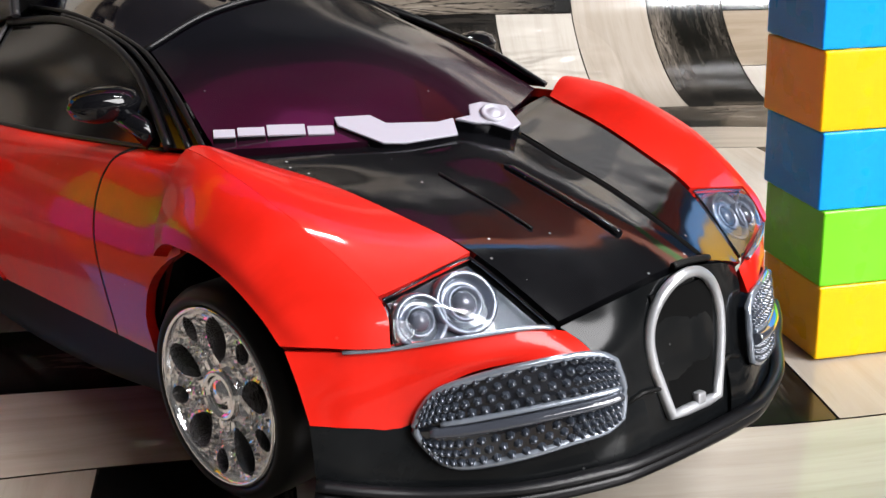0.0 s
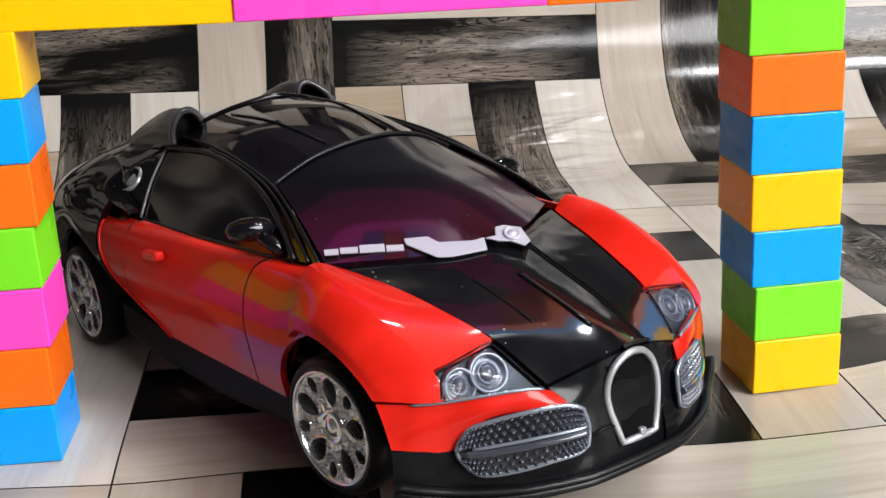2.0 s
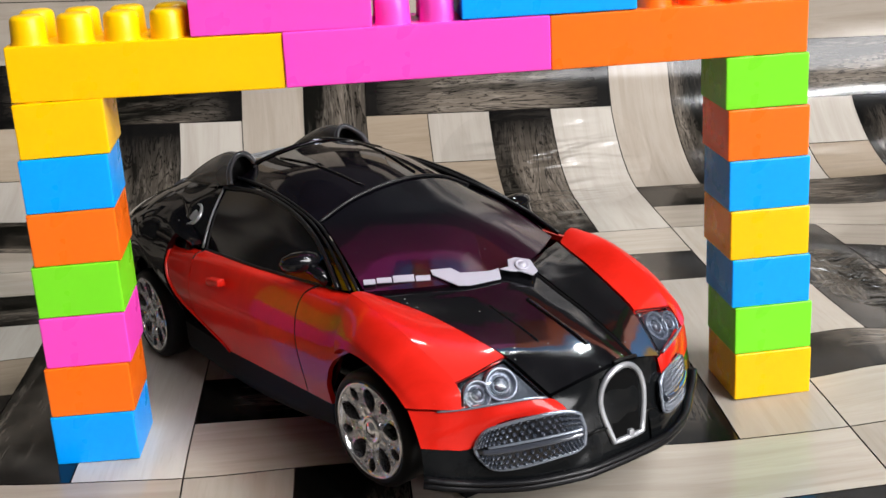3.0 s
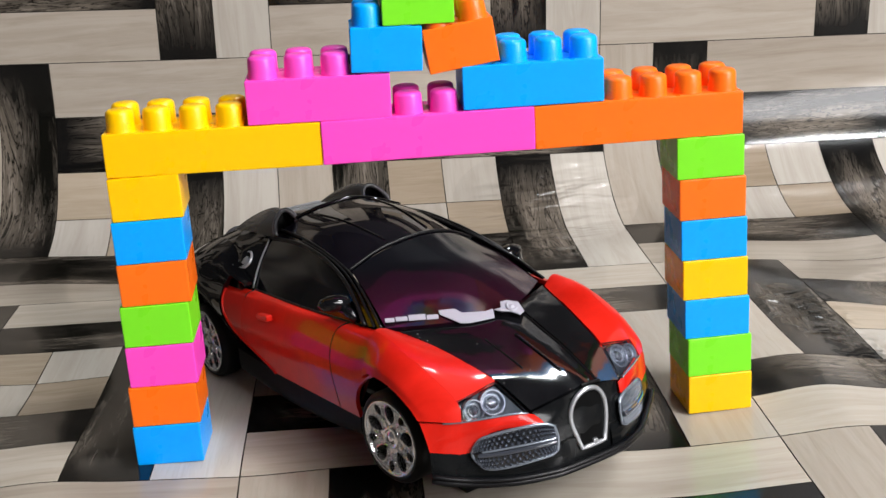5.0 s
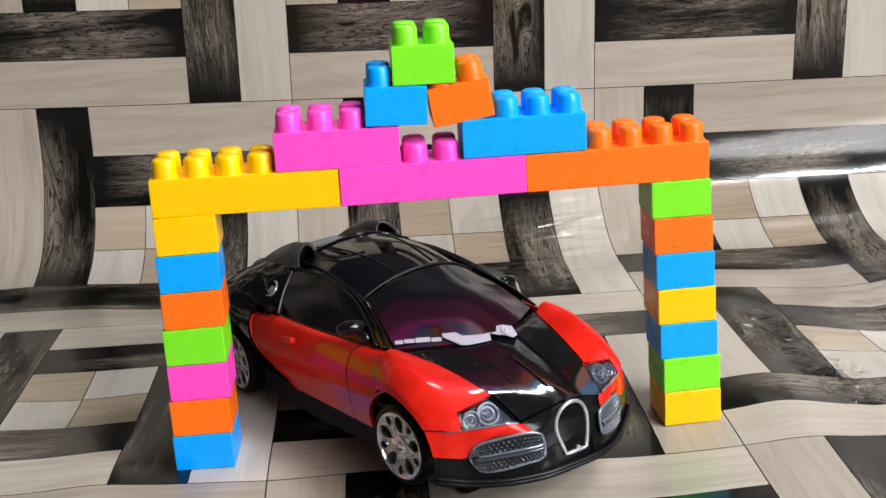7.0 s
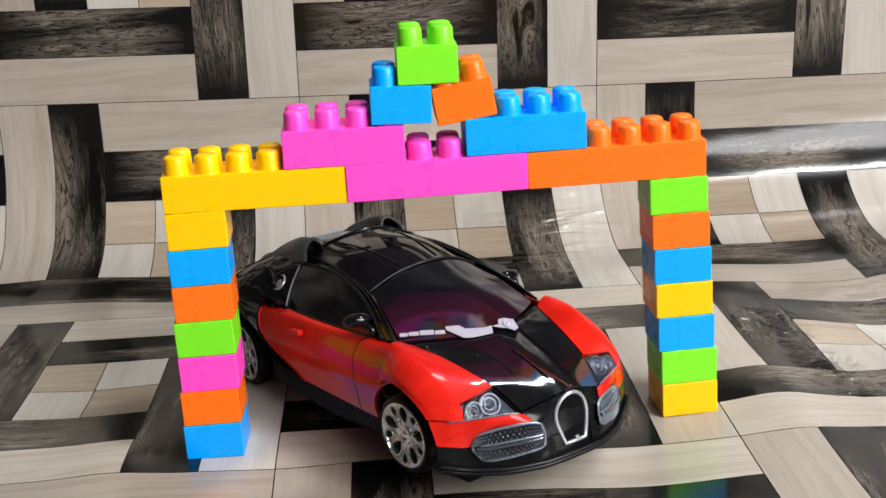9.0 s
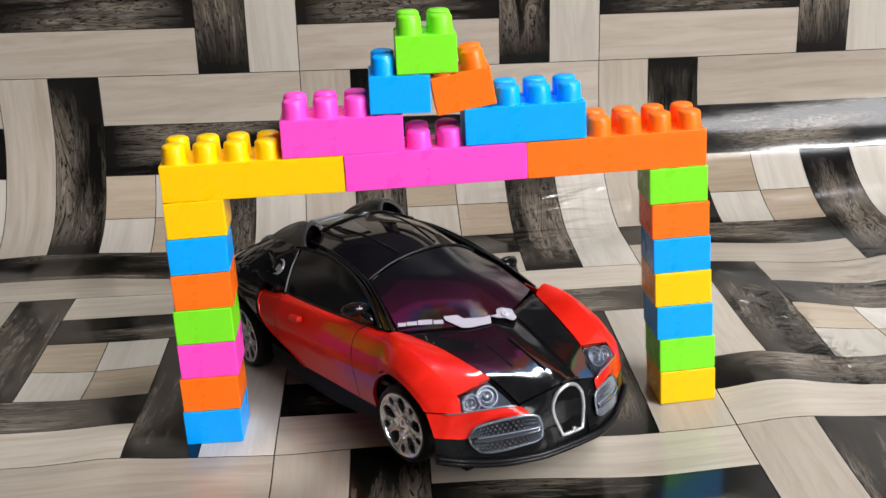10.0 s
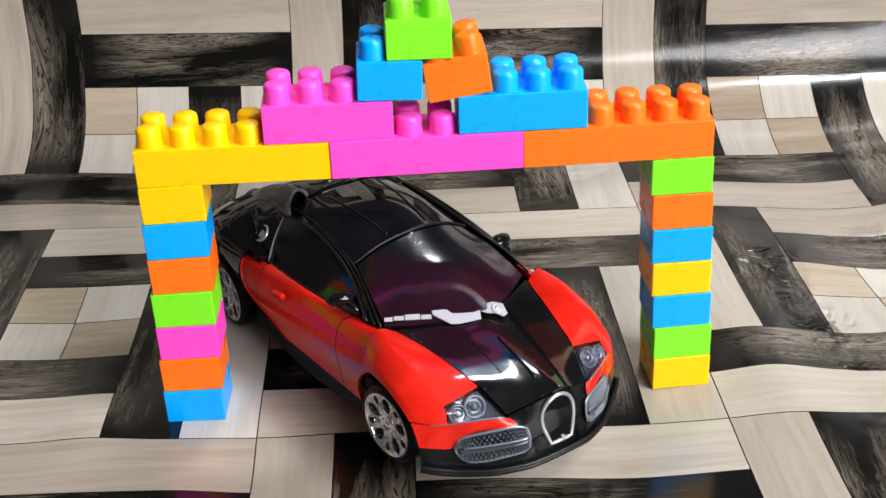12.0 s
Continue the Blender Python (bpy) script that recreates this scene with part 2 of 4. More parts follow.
def mat_sheet():
    # the dark ground of the print: the sheet itself
    b2 = bmesh.new()
    us = [-0.62 + 0.008 * i for i in range(172)]
    vs = [-0.59 + 0.0075 * j for j in range(175)]
    g = [[b2.verts.new(sheet(u, v, -0.0009)) for v in vs] for u in us]
    low = [[b2.verts.new(sheet(u, v, -0.003)) for v in vs] for u in us]
    for i in range(len(us) - 1):
        for j in range(len(vs) - 1):
            b2.faces.new((g[i][j], g[i + 1][j], g[i + 1][j + 1], g[i][j + 1])).smooth = True
            b2.faces.new((low[i][j], low[i][j + 1], low[i + 1][j + 1], low[i + 1][j])).smooth = True
    ob = new("vinyl_mat", mesh_of("vinyl_mat", b2, SEAM))
    tagged(ob, "glossy vinyl mat printed as woven pale and dark boards, curling up at the back", "floor mat", kind="structure")

    def board(c0, c1, r0, r1, upright, mat, gap=0.008):
        if r0 > 18.2:
            return
        r1 = min(r1, 18.6)
        bm = bmesh.new()
        uvl = bm.loops.layers.uv.new("grain")
        alo = bm.loops.layers.uv.new("along")
        um, vm = print_to_sheet((c0 + c1) / 2, (r0 + r1) / 2)
        fine = 26 if 0.18 < um < 0.55 and -0.12 < vm < 0.45 else 9
        nu = max(2, round((c1 - c0) * fine))
        nv = max(2, round((r1 - r0) * fine))
        grid = []
        for i in range(nu + 1):
            col = []
            for j in range(nv + 1):
                fc = c0 + gap + (c1 - c0 - 2 * gap) * i / nu
                fr = r0 + gap + (r1 - r0 - 2 * gap) * j / nv
                u, v = print_to_sheet(fc, fr)
                col.append((bm.verts.new(sheet(u, v, 0.0)), u, v, i / nu, j / nv))
            grid.append(col)
        for i in range(nu):
            for j in range(nv):
                quad = (grid[i][j], grid[i + 1][j], grid[i + 1][j + 1], grid[i][j + 1])
                f = bm.faces.new([q[0] for q in quad])
                f.smooth = True
                for lp, q in zip(f.loops, quad):
                    lp[uvl].uv = (q[2], q[1]) if upright else (q[1], q[2])
                    lp[alo].uv = (q[4], q[3]) if upright else (q[3], q[4])
        part("printed_board", bm, mat, ob)

    for kc in range(-4, 5):
        for kr in range(-3, 6):
            c, r = kc * 6, kr * 6
            if not (-13 <= c <= 17 and -13 <= r <= 22):
                continue
            # lying boards
            board(c - 2, c + 2, r, r + 1, False, LIGHT)
            board(c - 2, c + 2, r + 5, r + 6, False, DARK)
            board(c + 2, c + 6, r + 1, r + 2, False, LIGHT)
            board(c + 2, c + 6, r + 2, r + 3, False, DARK)
            # standing boards
            board(c, c + 1, r + 1, r + 5, True, DARK)
            board(c + 1, c + 2, r + 1, r + 5, True, WHITE)
            board(c + 2, c + 3, r + 3, r + 7, True, LIGHT)
            board(c + 3, c + 4, r + 3, r + 7, True, DARK)
            # check of four small squares
            board(c + 4, c + 5, r + 3, r + 4, True, WHITE)
            board(c + 5, c + 6, r + 3, r + 4, False, TAN)
            board(c + 4, c + 5, r + 4, r + 5, False, TAN)
            board(c + 5, c + 6, r + 4, r + 5, True, WHITE)
    return ob


mat_sheet()

# ---- room ----
# unseen room, painted near black to hold down fill and reflections
WALL = material("dark_room_paint", (0.035, 0.034, 0.032), 0.75)
FLOOR = material("room_floor", (0.16, 0.14, 0.12), 0.4)


def room_shell():
    x0, x1, y0, y1, z1 = -1.8, 3.1, -2.5, 2.6, 2.6
    tagged(new("floor", mesh_of("floor", box(x0, x1, y0, y1, -0.09, -0.03), FLOOR)), "plain room floor under the mat", "floor", kind="structure")
    tagged(new("ceiling", mesh_of("ceiling", box(x0, x1, y0, y1, z1, z1 + 0.1), WALL)), "plain near-black ceiling of the unseen room", "ceiling", kind="structure")
    for n, b in (("wall_north", (x0, x1, y1, y1 + 0.1)), ("wall_south", (x0, x1, y0 - 0.1, y0)), ("wall_west", (x0 - 0.1, x0, y0, y1)), ("wall_east", (x1, x1 + 0.1, y0, y1))):
        tagged(new(n, mesh_of(n, box(*b, -0.09, z1), WALL)), "plain near-black wall of the unseen room", "wall", kind="structure")


room_shell()

# ---- toy bricks ----
STUD, BRICK_H = 0.016, 0.0198
made = {}


def stud_mesh(colour):
    r, h = 0.0063, 0.0098
    prof = [(r + 0.0004, -0.0004), (r + 0.0002, 0.0006), (r, 0.002), (r - 0.0002, h - 0.0016), (r - 0.0007, h - 0.0006), (r - 0.0017, h), (0, h)]
    return mesh_of("stud", lathe(prof, 28), BRICK[colour], True)


def brick(colour, nx, x, y, z, yaw=0.0, roll=0.0, where="in the gate", h=BRICK_H):
    """A brick two studs deep and nx studs long; x, y, z is the middle of its base."""
    key = (colour, nx)
    if key not in made:
        bm = box(-nx * STUD / 2 + 0.0003, nx * STUD / 2 - 0.0003, -0.0155, 0.0155, 0.00015, BRICK_H - 0.00005, 0.0007, 3)
        made[key] = mesh_of("toy_brick", bm, BRICK[colour], False)
        for f in made[key].polygons:
            f.use_smooth = False
        made[key + ("stud",)] = stud_mesh(colour)
    ob = new("toy_brick", made[key])
    size = {2: "square", 4: "four-stud", 6: "long six-stud"}[nx]
    tagged(ob, f"glossy {colour} plastic {size} toy brick {where}", "toy brick", "bricks of the toy gate")
    ob.matrix_basis = Matrix.Translation((x, y, z)) @ pose(0, 0, 0, 0, roll, yaw) @ Matrix.Diagonal((1, 1, h / BRICK_H, 1))
    for i in range(nx):
        for j in (-1, 1):
            s = new("stud", made[key + ("stud",)])
            s.parent = ob
            s.matrix_basis = Matrix.Translation(((i - nx / 2 + 0.5) * STUD, j * STUD / 2, BRICK_H - 0.0002))
    return ob


LEFT = ["blue", "orange", "pink", "green", "orange", "blue", "yellow"]
RIGHT = ["yellow", "green", "blue", "yellow", "blue", "orange", "green"]
jit = random.Random(4)
for k, (a, b) in enumerate(zip(LEFT, RIGHT)):
    f = k / 6
    brick(a, 2, 0.0168 + 0.0040 * f + jit.uniform(-0.0004, 0.0004), 0.0128 + 0.0016 * f, k * 0.0200, -1.8 + 3.4 * f + jit.uniform(-0.6, 0.6), 0, "in a gate pillar", 0.0200)
    brick(b, 2, 0.2816 - 0.0043 * f + jit.uniform(-0.0004, 0.0004), 0.0122 + 0.0021 * f, k * 0.0196, 2.4 - 2.7 * f + jit.uniform(-0.6, 0.6), 0, "in a gate pillar", 0.0196)
brick("yellow", 6, 0.0535, 0.0150, 0.1393, 0.2, 1.2, "in the gate's beam")
brick("pink", 6, 0.1491, 0.0146, 0.1381, 0.3, 0.5, "in the gate's beam")
brick("orange", 6, 0.2447, 0.0151, 0.1373, 0.0, 0.2, "in the gate's beam")
brick("pink", 4, 0.1017, 0.0150, 0.1582, 0.2, 1.2, "bridging the beam's joint")
brick("blue", 4, 0.1970, 0.0149, 0.1576, 0.2, 0.7, "bridging the beam's joint")
brick("blue", 2, 0.1328, 0.0148, 0.1778, 0.0, 2.4, "on the upper row")
brick("orange", 2, 0.1672, 0.0150, 0.1770, 0.0, -7.6, "tilted on the upper row")
brick("green", 2, 0.1480, 0.0152, 0.1973, 0.0, 1.2, "on top of the gate")

# ---- toy car ----
PAINT_RED = material("red_car_paint", (0.54, 0.010, 0.004), 0.36, 0.0, 0.42, 0.12)
GLOSS_BLACK = material("gloss_black_plastic", (0.004, 0.004, 0.005), 0.16, 0.0, 0.1, 0.36)
HOOD_BLACK = material("hood_black_plastic", (0.004, 0.004, 0.005), 0.16, 0.0, 0.15, 0.55)
SATIN_BLACK = material("satin_black_plastic", (0.0035, 0.004, 0.0045), 0.28, 0.0, 0.0, 0.22)
# scoop black lightened: the ceiling's reflection is put into its base colour
SCOOP = material("lightened_black_plastic", (0.045, 0.045, 0.048), 0.26, 0.0, 0.0, 0.5)
DARK_GLASS = material("dark_tinted_window", (0.005, 0.004, 0.007), 0.06, 0.0, 0.8, 0.5)
SIDE_GLASS = material("dark_side_window", (0.005, 0.005, 0.006), 0.12, 0.0, 0.0, 0.4)
SCREEN_GLASS = material("plum_windscreen", (0.016, 0.0035, 0.009), 0.08, 0.0, 0.35, 0.45)
CHROME = material("chrome", (0.96, 0.96, 0.98), 0.08, 0.9)
SILVER = material("silver_paint", (0.43, 0.42, 0.48), 0.45, 0.2)
WORN_SILVER = material("worn_silver_trim", (0.42, 0.43, 0.45), 0.33, 0.6)
BARREL = material("wheel_well_black", (0.002, 0.002, 0.002), 0.9, 0.0, 0.0, 0.1)
RUBBER = material("tyre_rubber", (0.005, 0.005, 0.005), 0.45, 0.0, 0.0, 0.2)
TRIM = material("dull_black_trim", (0.005, 0.005, 0.006), 0.34, 0.0, 0.0, 0.3)
PILLAR_TRIM = material("grey_pillar_trim", (0.2, 0.2, 0.21), 0.45, 0.4)
SILL = material("dull_black_sill", (0.005, 0.005, 0.005), 0.6, 0.0, 0.0, 0.12)
LAMP_DARK = material("lamp_bucket", (0.035, 0.042, 0.055), 0.16, 0.3, 0.6)
LAMP_RING = material("lamp_ring_plastic", (0.11, 0.125, 0.16), 0.14, 0.5, 0.6)
LAMP_GREY = material("lamp_lens_plastic", (0.24, 0.27, 0.32), 0.12, 0.6, 0.6)
FOG_DARK = material("fog_lamp_back", (0.006, 0.008, 0.013), 0.12, 0.2, 0.6)
KNOB = material("clear_knob_plastic", (0.05, 0.06, 0.08), 0.04, 0.45, 1.0)
LENS_DOME = material("lamp_lens_dome", (0.05, 0.055, 0.07), 0.05, 0.2, 1.0)
ENGINE = material("engine_cover_silver", (0.25, 0.25, 0.26), 0.4, 0.5)
CLEAR = material("clear_lamp_cover", (0.9, 0.93, 0.96), 0.05)
CLEAR.node_tree.nodes["Principled BSDF"].inputs["Transmission Weight"].default_value = 1.0
CLEAR.node_tree.nodes["Principled BSDF"].inputs["IOR"].default_value = 1.25


def worn(m, speck, amount, rough_lo, rough_hi, swell=0.12):
    """Dust specks, faint smears and uneven gloss on moulded plastic."""
    nt = m.node_tree
    b = nt.nodes["Principled BSDF"]
    tc = nt.nodes.new("ShaderNodeTexCoord").outputs["Object"]
    vor = nt.nodes.new("ShaderNodeTexVoronoi")
    vor.inputs["Scale"].default_value = 260
    nt.links.new(tc, vor.inputs["Vector"])
    patch_noise = noise_tex(nt, tc, 70, 3, 0.6)
    dots = math_node(nt, "MULTIPLY", ramp(nt, vor.outputs["Distance"], 0.09, 0.04), ramp(nt, patch_noise, 0.5, 0.62))
    base = tuple(b.inputs["Base Color"].default_value[:3])
    smear = noise_tex(nt, tc, 24, 5, 0.65, 0.6)
    c = mix(nt, base, tuple(min(1.0, v * 1.35 + 0.004) for v in base), ramp(nt, smear, 0.45, 0.75))
    c = mix(nt, c, speck, math_node(nt, "MULTIPLY", dots, amount))
    nt.links.new(c, b.inputs["Base Color"])
    nt.links.new(ramp(nt, smear, 0.3, 0.75, rough_lo, rough_hi), b.inputs["Roughness"])
    soft = noise_tex(nt, tc, 45, 2, 0.5)
    bump(nt, soft, swell, 0.0012)


def glitter(m):
    """Uneven plating: small facets in the chrome."""
    nt = m.node_tree
    tc = nt.nodes.new("ShaderNodeTexCoord").outputs["Object"]
    bump(nt, noise_tex(nt, tc, 480, 3, 0.6), 0.3, 0.0008)


glitter(CHROME)
worn(PAINT_RED, (0.8, 0.25, 0.2), 0.25, 0.34, 0.48, 0.05)
PAINT_RED.node_tree.nodes["Principled BSDF"].inputs["Coat Roughness"].default_value = 0.06
worn(GLOSS_BLACK, (0.4, 0.4, 0.4), 0.6, 0.03, 0.12, 0.2)
worn(HOOD_BLACK, (0.5, 0.5, 0.5), 1.0, 0.07, 0.16, 0.5)
worn(SATIN_BLACK, (0.35, 0.36, 0.36), 0.5, 0.08, 0.2, 0.2)
worn(DARK_GLASS, (0.3, 0.3, 0.3), 0.25, 0.04, 0.1, 0.08)
worn(SCREEN_GLASS, (0.3, 0.3, 0.3), 0.25, 0.10, 0.17, 0.3)
SCREEN_GLASS.node_tree.nodes["Principled BSDF"].inputs["Coat Roughness"].default_value = 0.07
# the windscreen's base colour: plum low down, near black above
nt = SCREEN_GLASS.node_tree
screen_colour = nt.nodes["Principled BSDF"].inputs["Base Color"]
rise = nt.nodes.new("ShaderNodeSeparateXYZ")
nt.links.new(nt.nodes.new("ShaderNodeTexCoord").outputs["Object"], rise.inputs[0])
nt.links.new(mix(nt, screen_colour.links[0].from_socket, (0.005, 0.005, 0.007), ramp(nt, rise.outputs[2], 0.066, 0.077)), screen_colour)
worn(WORN_SILVER, (0.1, 0.1, 0.1), 0.5, 0.25, 0.45)
worn(LAMP_GREY, (0.1, 0.1, 0.12), 0.3, 0.1, 0.25)


def spline(p0, p1, p2, p3, t):
    return 0.5 * (2 * p1 + (p2 - p0) * t + (2 * p0 - 5 * p1 + 4 * p2 - p3) * t * t + (3 * p1 - p0 - 3 * p2 + p3) * t ** 3)


def along(pts, f):
    """The point at index f (a fraction) of a smooth line through pts."""
    n = len(pts)
    k = max(0, min(n - 2, int(math.floor(f))))
    g = lambda j: pts[j] if 0 <= j < n else (2 * pts[0] - pts[1] if j < 0 else 2 * pts[-1] - pts[-2])
    return spline(g(k - 1), g(k), g(k + 1), g(k + 2), f - k)


def grid_eval(rows, a, b):
    """rows: lines of points; a: index across the lines, b: index along them."""
    return along([along(r, b) for r in rows], a)


def lines(*rows):
    return [[Vector(p) * MM for p in r] for r in rows]


YC, FAR = 3.0, 0.87


def sided(rows, side):
    """Rows of (x, half width, z) in mm to points on one side of the car."""
    k = FAR if side > 0 else -1.0
    return [[Vector((x, YC + k * h, z)) * MM for x, h, z in r] for r in rows]


def sheet_of(fn, na, nb, skirt=0.0015, lift=0.0, flip=False):
    """A moulded skin over fn(i, j), i and j from 0 to 1, with its edges turned in."""
    pts = [[fn(i / na, j / nb) for j in range(nb + 1)] for i in range(na + 1)]
    nor = []
    for i in range(na + 1):
        r = []
        for j in range(nb + 1):
            da = pts[min(na, i + 1)][j] - pts[max(0, i - 1)][j]
            db = pts[i][min(nb, j + 1)] - pts[i][max(0, j - 1)]
            n = da.cross(db)
            r.append((n.normalized() if n.length > 1e-12 else Vector((0, 0, 1))) * (-1 if flip else 1))
        nor.append(r)
    bm = bmesh.new()
    v = [[bm.verts.new(pts[i][j] + nor[i][j] * lift) for j in range(nb + 1)] for i in range(na + 1)]
    for i in range(na):
        for j in range(nb):
            q = (v[i][j], v[i + 1][j], v[i + 1][j + 1], v[i][j + 1])
            bm.faces.new(q if not flip else q[::-1]).smooth = True
    if skirt:
        ring = [(i, 0) for i in range(na)] + [(na, j) for j in range(nb)] + [(i, nb) for i in range(na, 0, -1)] + [(0, j) for j in range(nb, 0, -1)]
        top = [bm.verts.new(pts[i][j] + nor[i][j] * lift) for i, j in ring]
        low = [bm.verts.new(pts[i][j] + nor[i][j] * (lift - skirt)) for i, j in ring]
        for k in range(len(ring)):
            q = (k + 1) % len(ring)
            f = (top[k], low[k], low[q], top[q])
            bm.faces.new(f[::-1] if flip else f)
    return bm


def panel(rows, a0, a1, b0, b1, na, nb, skirt=0.0015, lift=0.0, flip=False):
    """A skin over a part of a smooth net of lines; b1 may be a function of a."""
    end = b1 if callable(b1) else (lambda a: b1)

    def fn(i, j):
        a = a0 + (a1 - a0) * i
        return grid_eval(rows, a, b0 + (end(a) - b0) * j)
    return sheet_of(fn, na, nb, skirt, lift, flip)


def tube(pts, radius, n=8, flat=1.0, closed=False, up=(0, 0, 1)):
    """A bar along a line of points; flat squashes it across 'up'."""
    bm = bmesh.new()
    rings = []
    m = len(pts)
    for k, p in enumerate(pts):
        a = pts[(k - 1) % m] if closed or k > 0 else p
        b = pts[(k + 1) % m] if closed or k < m - 1 else p
        d = (b - a).normalized()
        s = d.cross(Vector(up))
        s = s.normalized() if s.length > 1e-6 else Vector((1, 0, 0))
        w = s.cross(d)
        rings.append([bm.verts.new(p + (s * math.cos(2 * math.pi * j / n) + w * math.sin(2 * math.pi * j / n) * flat) * radius) for j in range(n)])
    for k in range(m if closed else m - 1):
        r0, r1 = rings[k], rings[(k + 1) % m]
        for j in range(n):
            q = (j + 1) % n
            bm.faces.new((r0[j], r0[q], r1[q], r1[j])).smooth = True
    if not closed:
        bm.faces.new(rings[0][::-1])
        bm.faces.new(rings[-1])
    bmesh.ops.recalc_face_normals(bm, faces=bm.faces[:])
    return bm


def smooth_line(pts, n):
    return [along(pts, (len(pts) - 1) * k / n) for k in range(n + 1)]


def prism(poly, e1, e2, nn, origin, depth, bevel=0.0):
    """A flat plate: outline (a, b) in the plane of e1 and e2, its face at origin, depth downwards."""
    bm = bmesh.new()
    top = [bm.verts.new(origin + e1 * a + e2 * b) for a, b in poly]
    low = [bm.verts.new(origin + e1 * a + e2 * b - nn * depth) for a, b in poly]
    bm.faces.new(top)
    bm.faces.new(low[::-1])
    for k in range(len(poly)):
        q = (k + 1) % len(poly)
        bm.faces.new((top[k], low[k], low[q], top[q]))
    bmesh.ops.recalc_face_normals(bm, faces=bm.faces[:])
    if bevel:
        bmesh.ops.bevel(bm, geom=bm.edges[:], offset=bevel, segments=2, profile=0.6, affect="EDGES")
    return bm


# net of the lower body: lines from the arch edge up to the middle, stations from nose to tail
EDGE = [(28, 65, 36), (23, 65.2, 40), (13, 65.5, 45), (0, 65.5, 47.5), (-13, 65, 45), (-28, 64.2, 26), (-43, 63.2, 22), (-62, 62.5, 22), (-90, 63, 22), (-120, 63, 23.5), (-140, 63.5, 27), (-158, 64, 35), (-182, 66, 49.5), (-207, 64, 36), (-225, 58, 22)]
SIDE = [(33, 61, 35.8), (29, 61.5, 40), (16, 63, 48), (0, 63.5, 52.5), (-13, 62.8, 52), (-27, 62.3, 46), (-43, 62.5, 43), (-62, 63, 42), (-90, 65, 41), (-120, 66.5, 43), (-153, 66.5, 45), (-166, 67, 50), (-182, 67.5, 58), (-207, 66, 50), (-230, 58, 38)]
SHOULDER = [(40, 52, 34.8), (35.5, 50.5, 42), (19, 53.5, 52), (0, 55, 59), (-13, 54.5, 61.4), (-25, 54, 61.8), (-38, 55, 61.8), (-60, 57.5, 61.2), (-90, 60.5, 60.5), (-120, 62, 61), (-145, 64, 62), (-160, 63, 66), (-182, 63, 68.5), (-208, 60, 63), (-232, 52, 52)]
FLANK = [(51.8, 25.5, 34), (36, 30.5, 45), (22, 34, 50), (6, 38, 54.5), (-7, 41.5, 57), (-17, 44.7, 58.8), (-33, 50.5, 60.5), (-60, 54, 60.8), (-90, 57, 60.2), (-120, 59, 61), (-141, 56, 67), (-160, 50, 74.5), (-182, 48, 76.5), (-210, 45, 69), (-236, 40, 55)]
GROOVE = [(55.2, 9.5, 38.2), (43.9, 10.5, 43.3), (29.8, 12.3, 48.1), (15, 14, 52), (4, 15, 55.2), (-6, 15.5, 57.6), (-30, 18, 58), (-60, 20, 58), (-90, 20, 58), (-120, 20, 60), (-140, 22, 80), (-160, 22, 85.5), (-182, 22, 82), (-212, 20, 71), (-240, 18, 55)]
MIDDLE = [(56, 0, 39.2), (45, 0, 44.2), (31, 0, 48.8), (17, 0, 53), (6.5, 0, 56), (-4, 0, 58.2), (-30, 0, 58), (-60, 0, 58), (-90, 0, 58), (-120, 0, 60), (-140, 0, 80), (-160, 0, 85), (-182, 0, 81), (-213, 0, 70), (-242, 0, 55)]
NET = [EDGE, SIDE, SHOULDER, FLANK, GROOVE, MIDDLE]

PITCH_UP = 3.9
CAR = Matrix.Translation((0.1720, -0.0320, 0.0348)) @ pose(0, 0, 0, 0, 0, -60.0) @ pose(0, 0, 0, 0, -PITCH_UP, 0) @ Matrix.Translation((0, 0, -0.022))
car = tagged(new("toy_car"), "red and black plastic toy sports car with chrome wheels", "toy car")
car.matrix_basis = CAR


def V(x, y, z):
    return Vector((x, YC + (y * FAR if y > 0 else y), z)) * MM


def level(table, z):
    """A value read off a short table of (height, value)."""
    for (z0, v0), (z1, v1) in zip(table, table[1:]):
        if z <= z1:
            return v0 + (v1 - v0) * max(0.0, (z - z0) / (z1 - z0))
    return table[-1][1]


def arch_x(z):
    return level(((21, -24), (28, -27), (35, -24.3), (39, -20.5), (42, -16), (44.8, -9), (61, -11)), z)


def seam_x(z):
    return level(((21, -41.5), (26, -42.6), (30, -43.5), (35, -44.6), (40, -45.7), (45, -46.8), (50, -47.6), (54, -47.6), (57, -46.4), (58.8, -44), (60, -41.5), (62, -40)), z)


def intake_x(z):
    return level(((21, -104), (25, -112), (30, -124), (35, -135), (40, -143), (46, -149), (52, -151.5), (60, -152)), z)


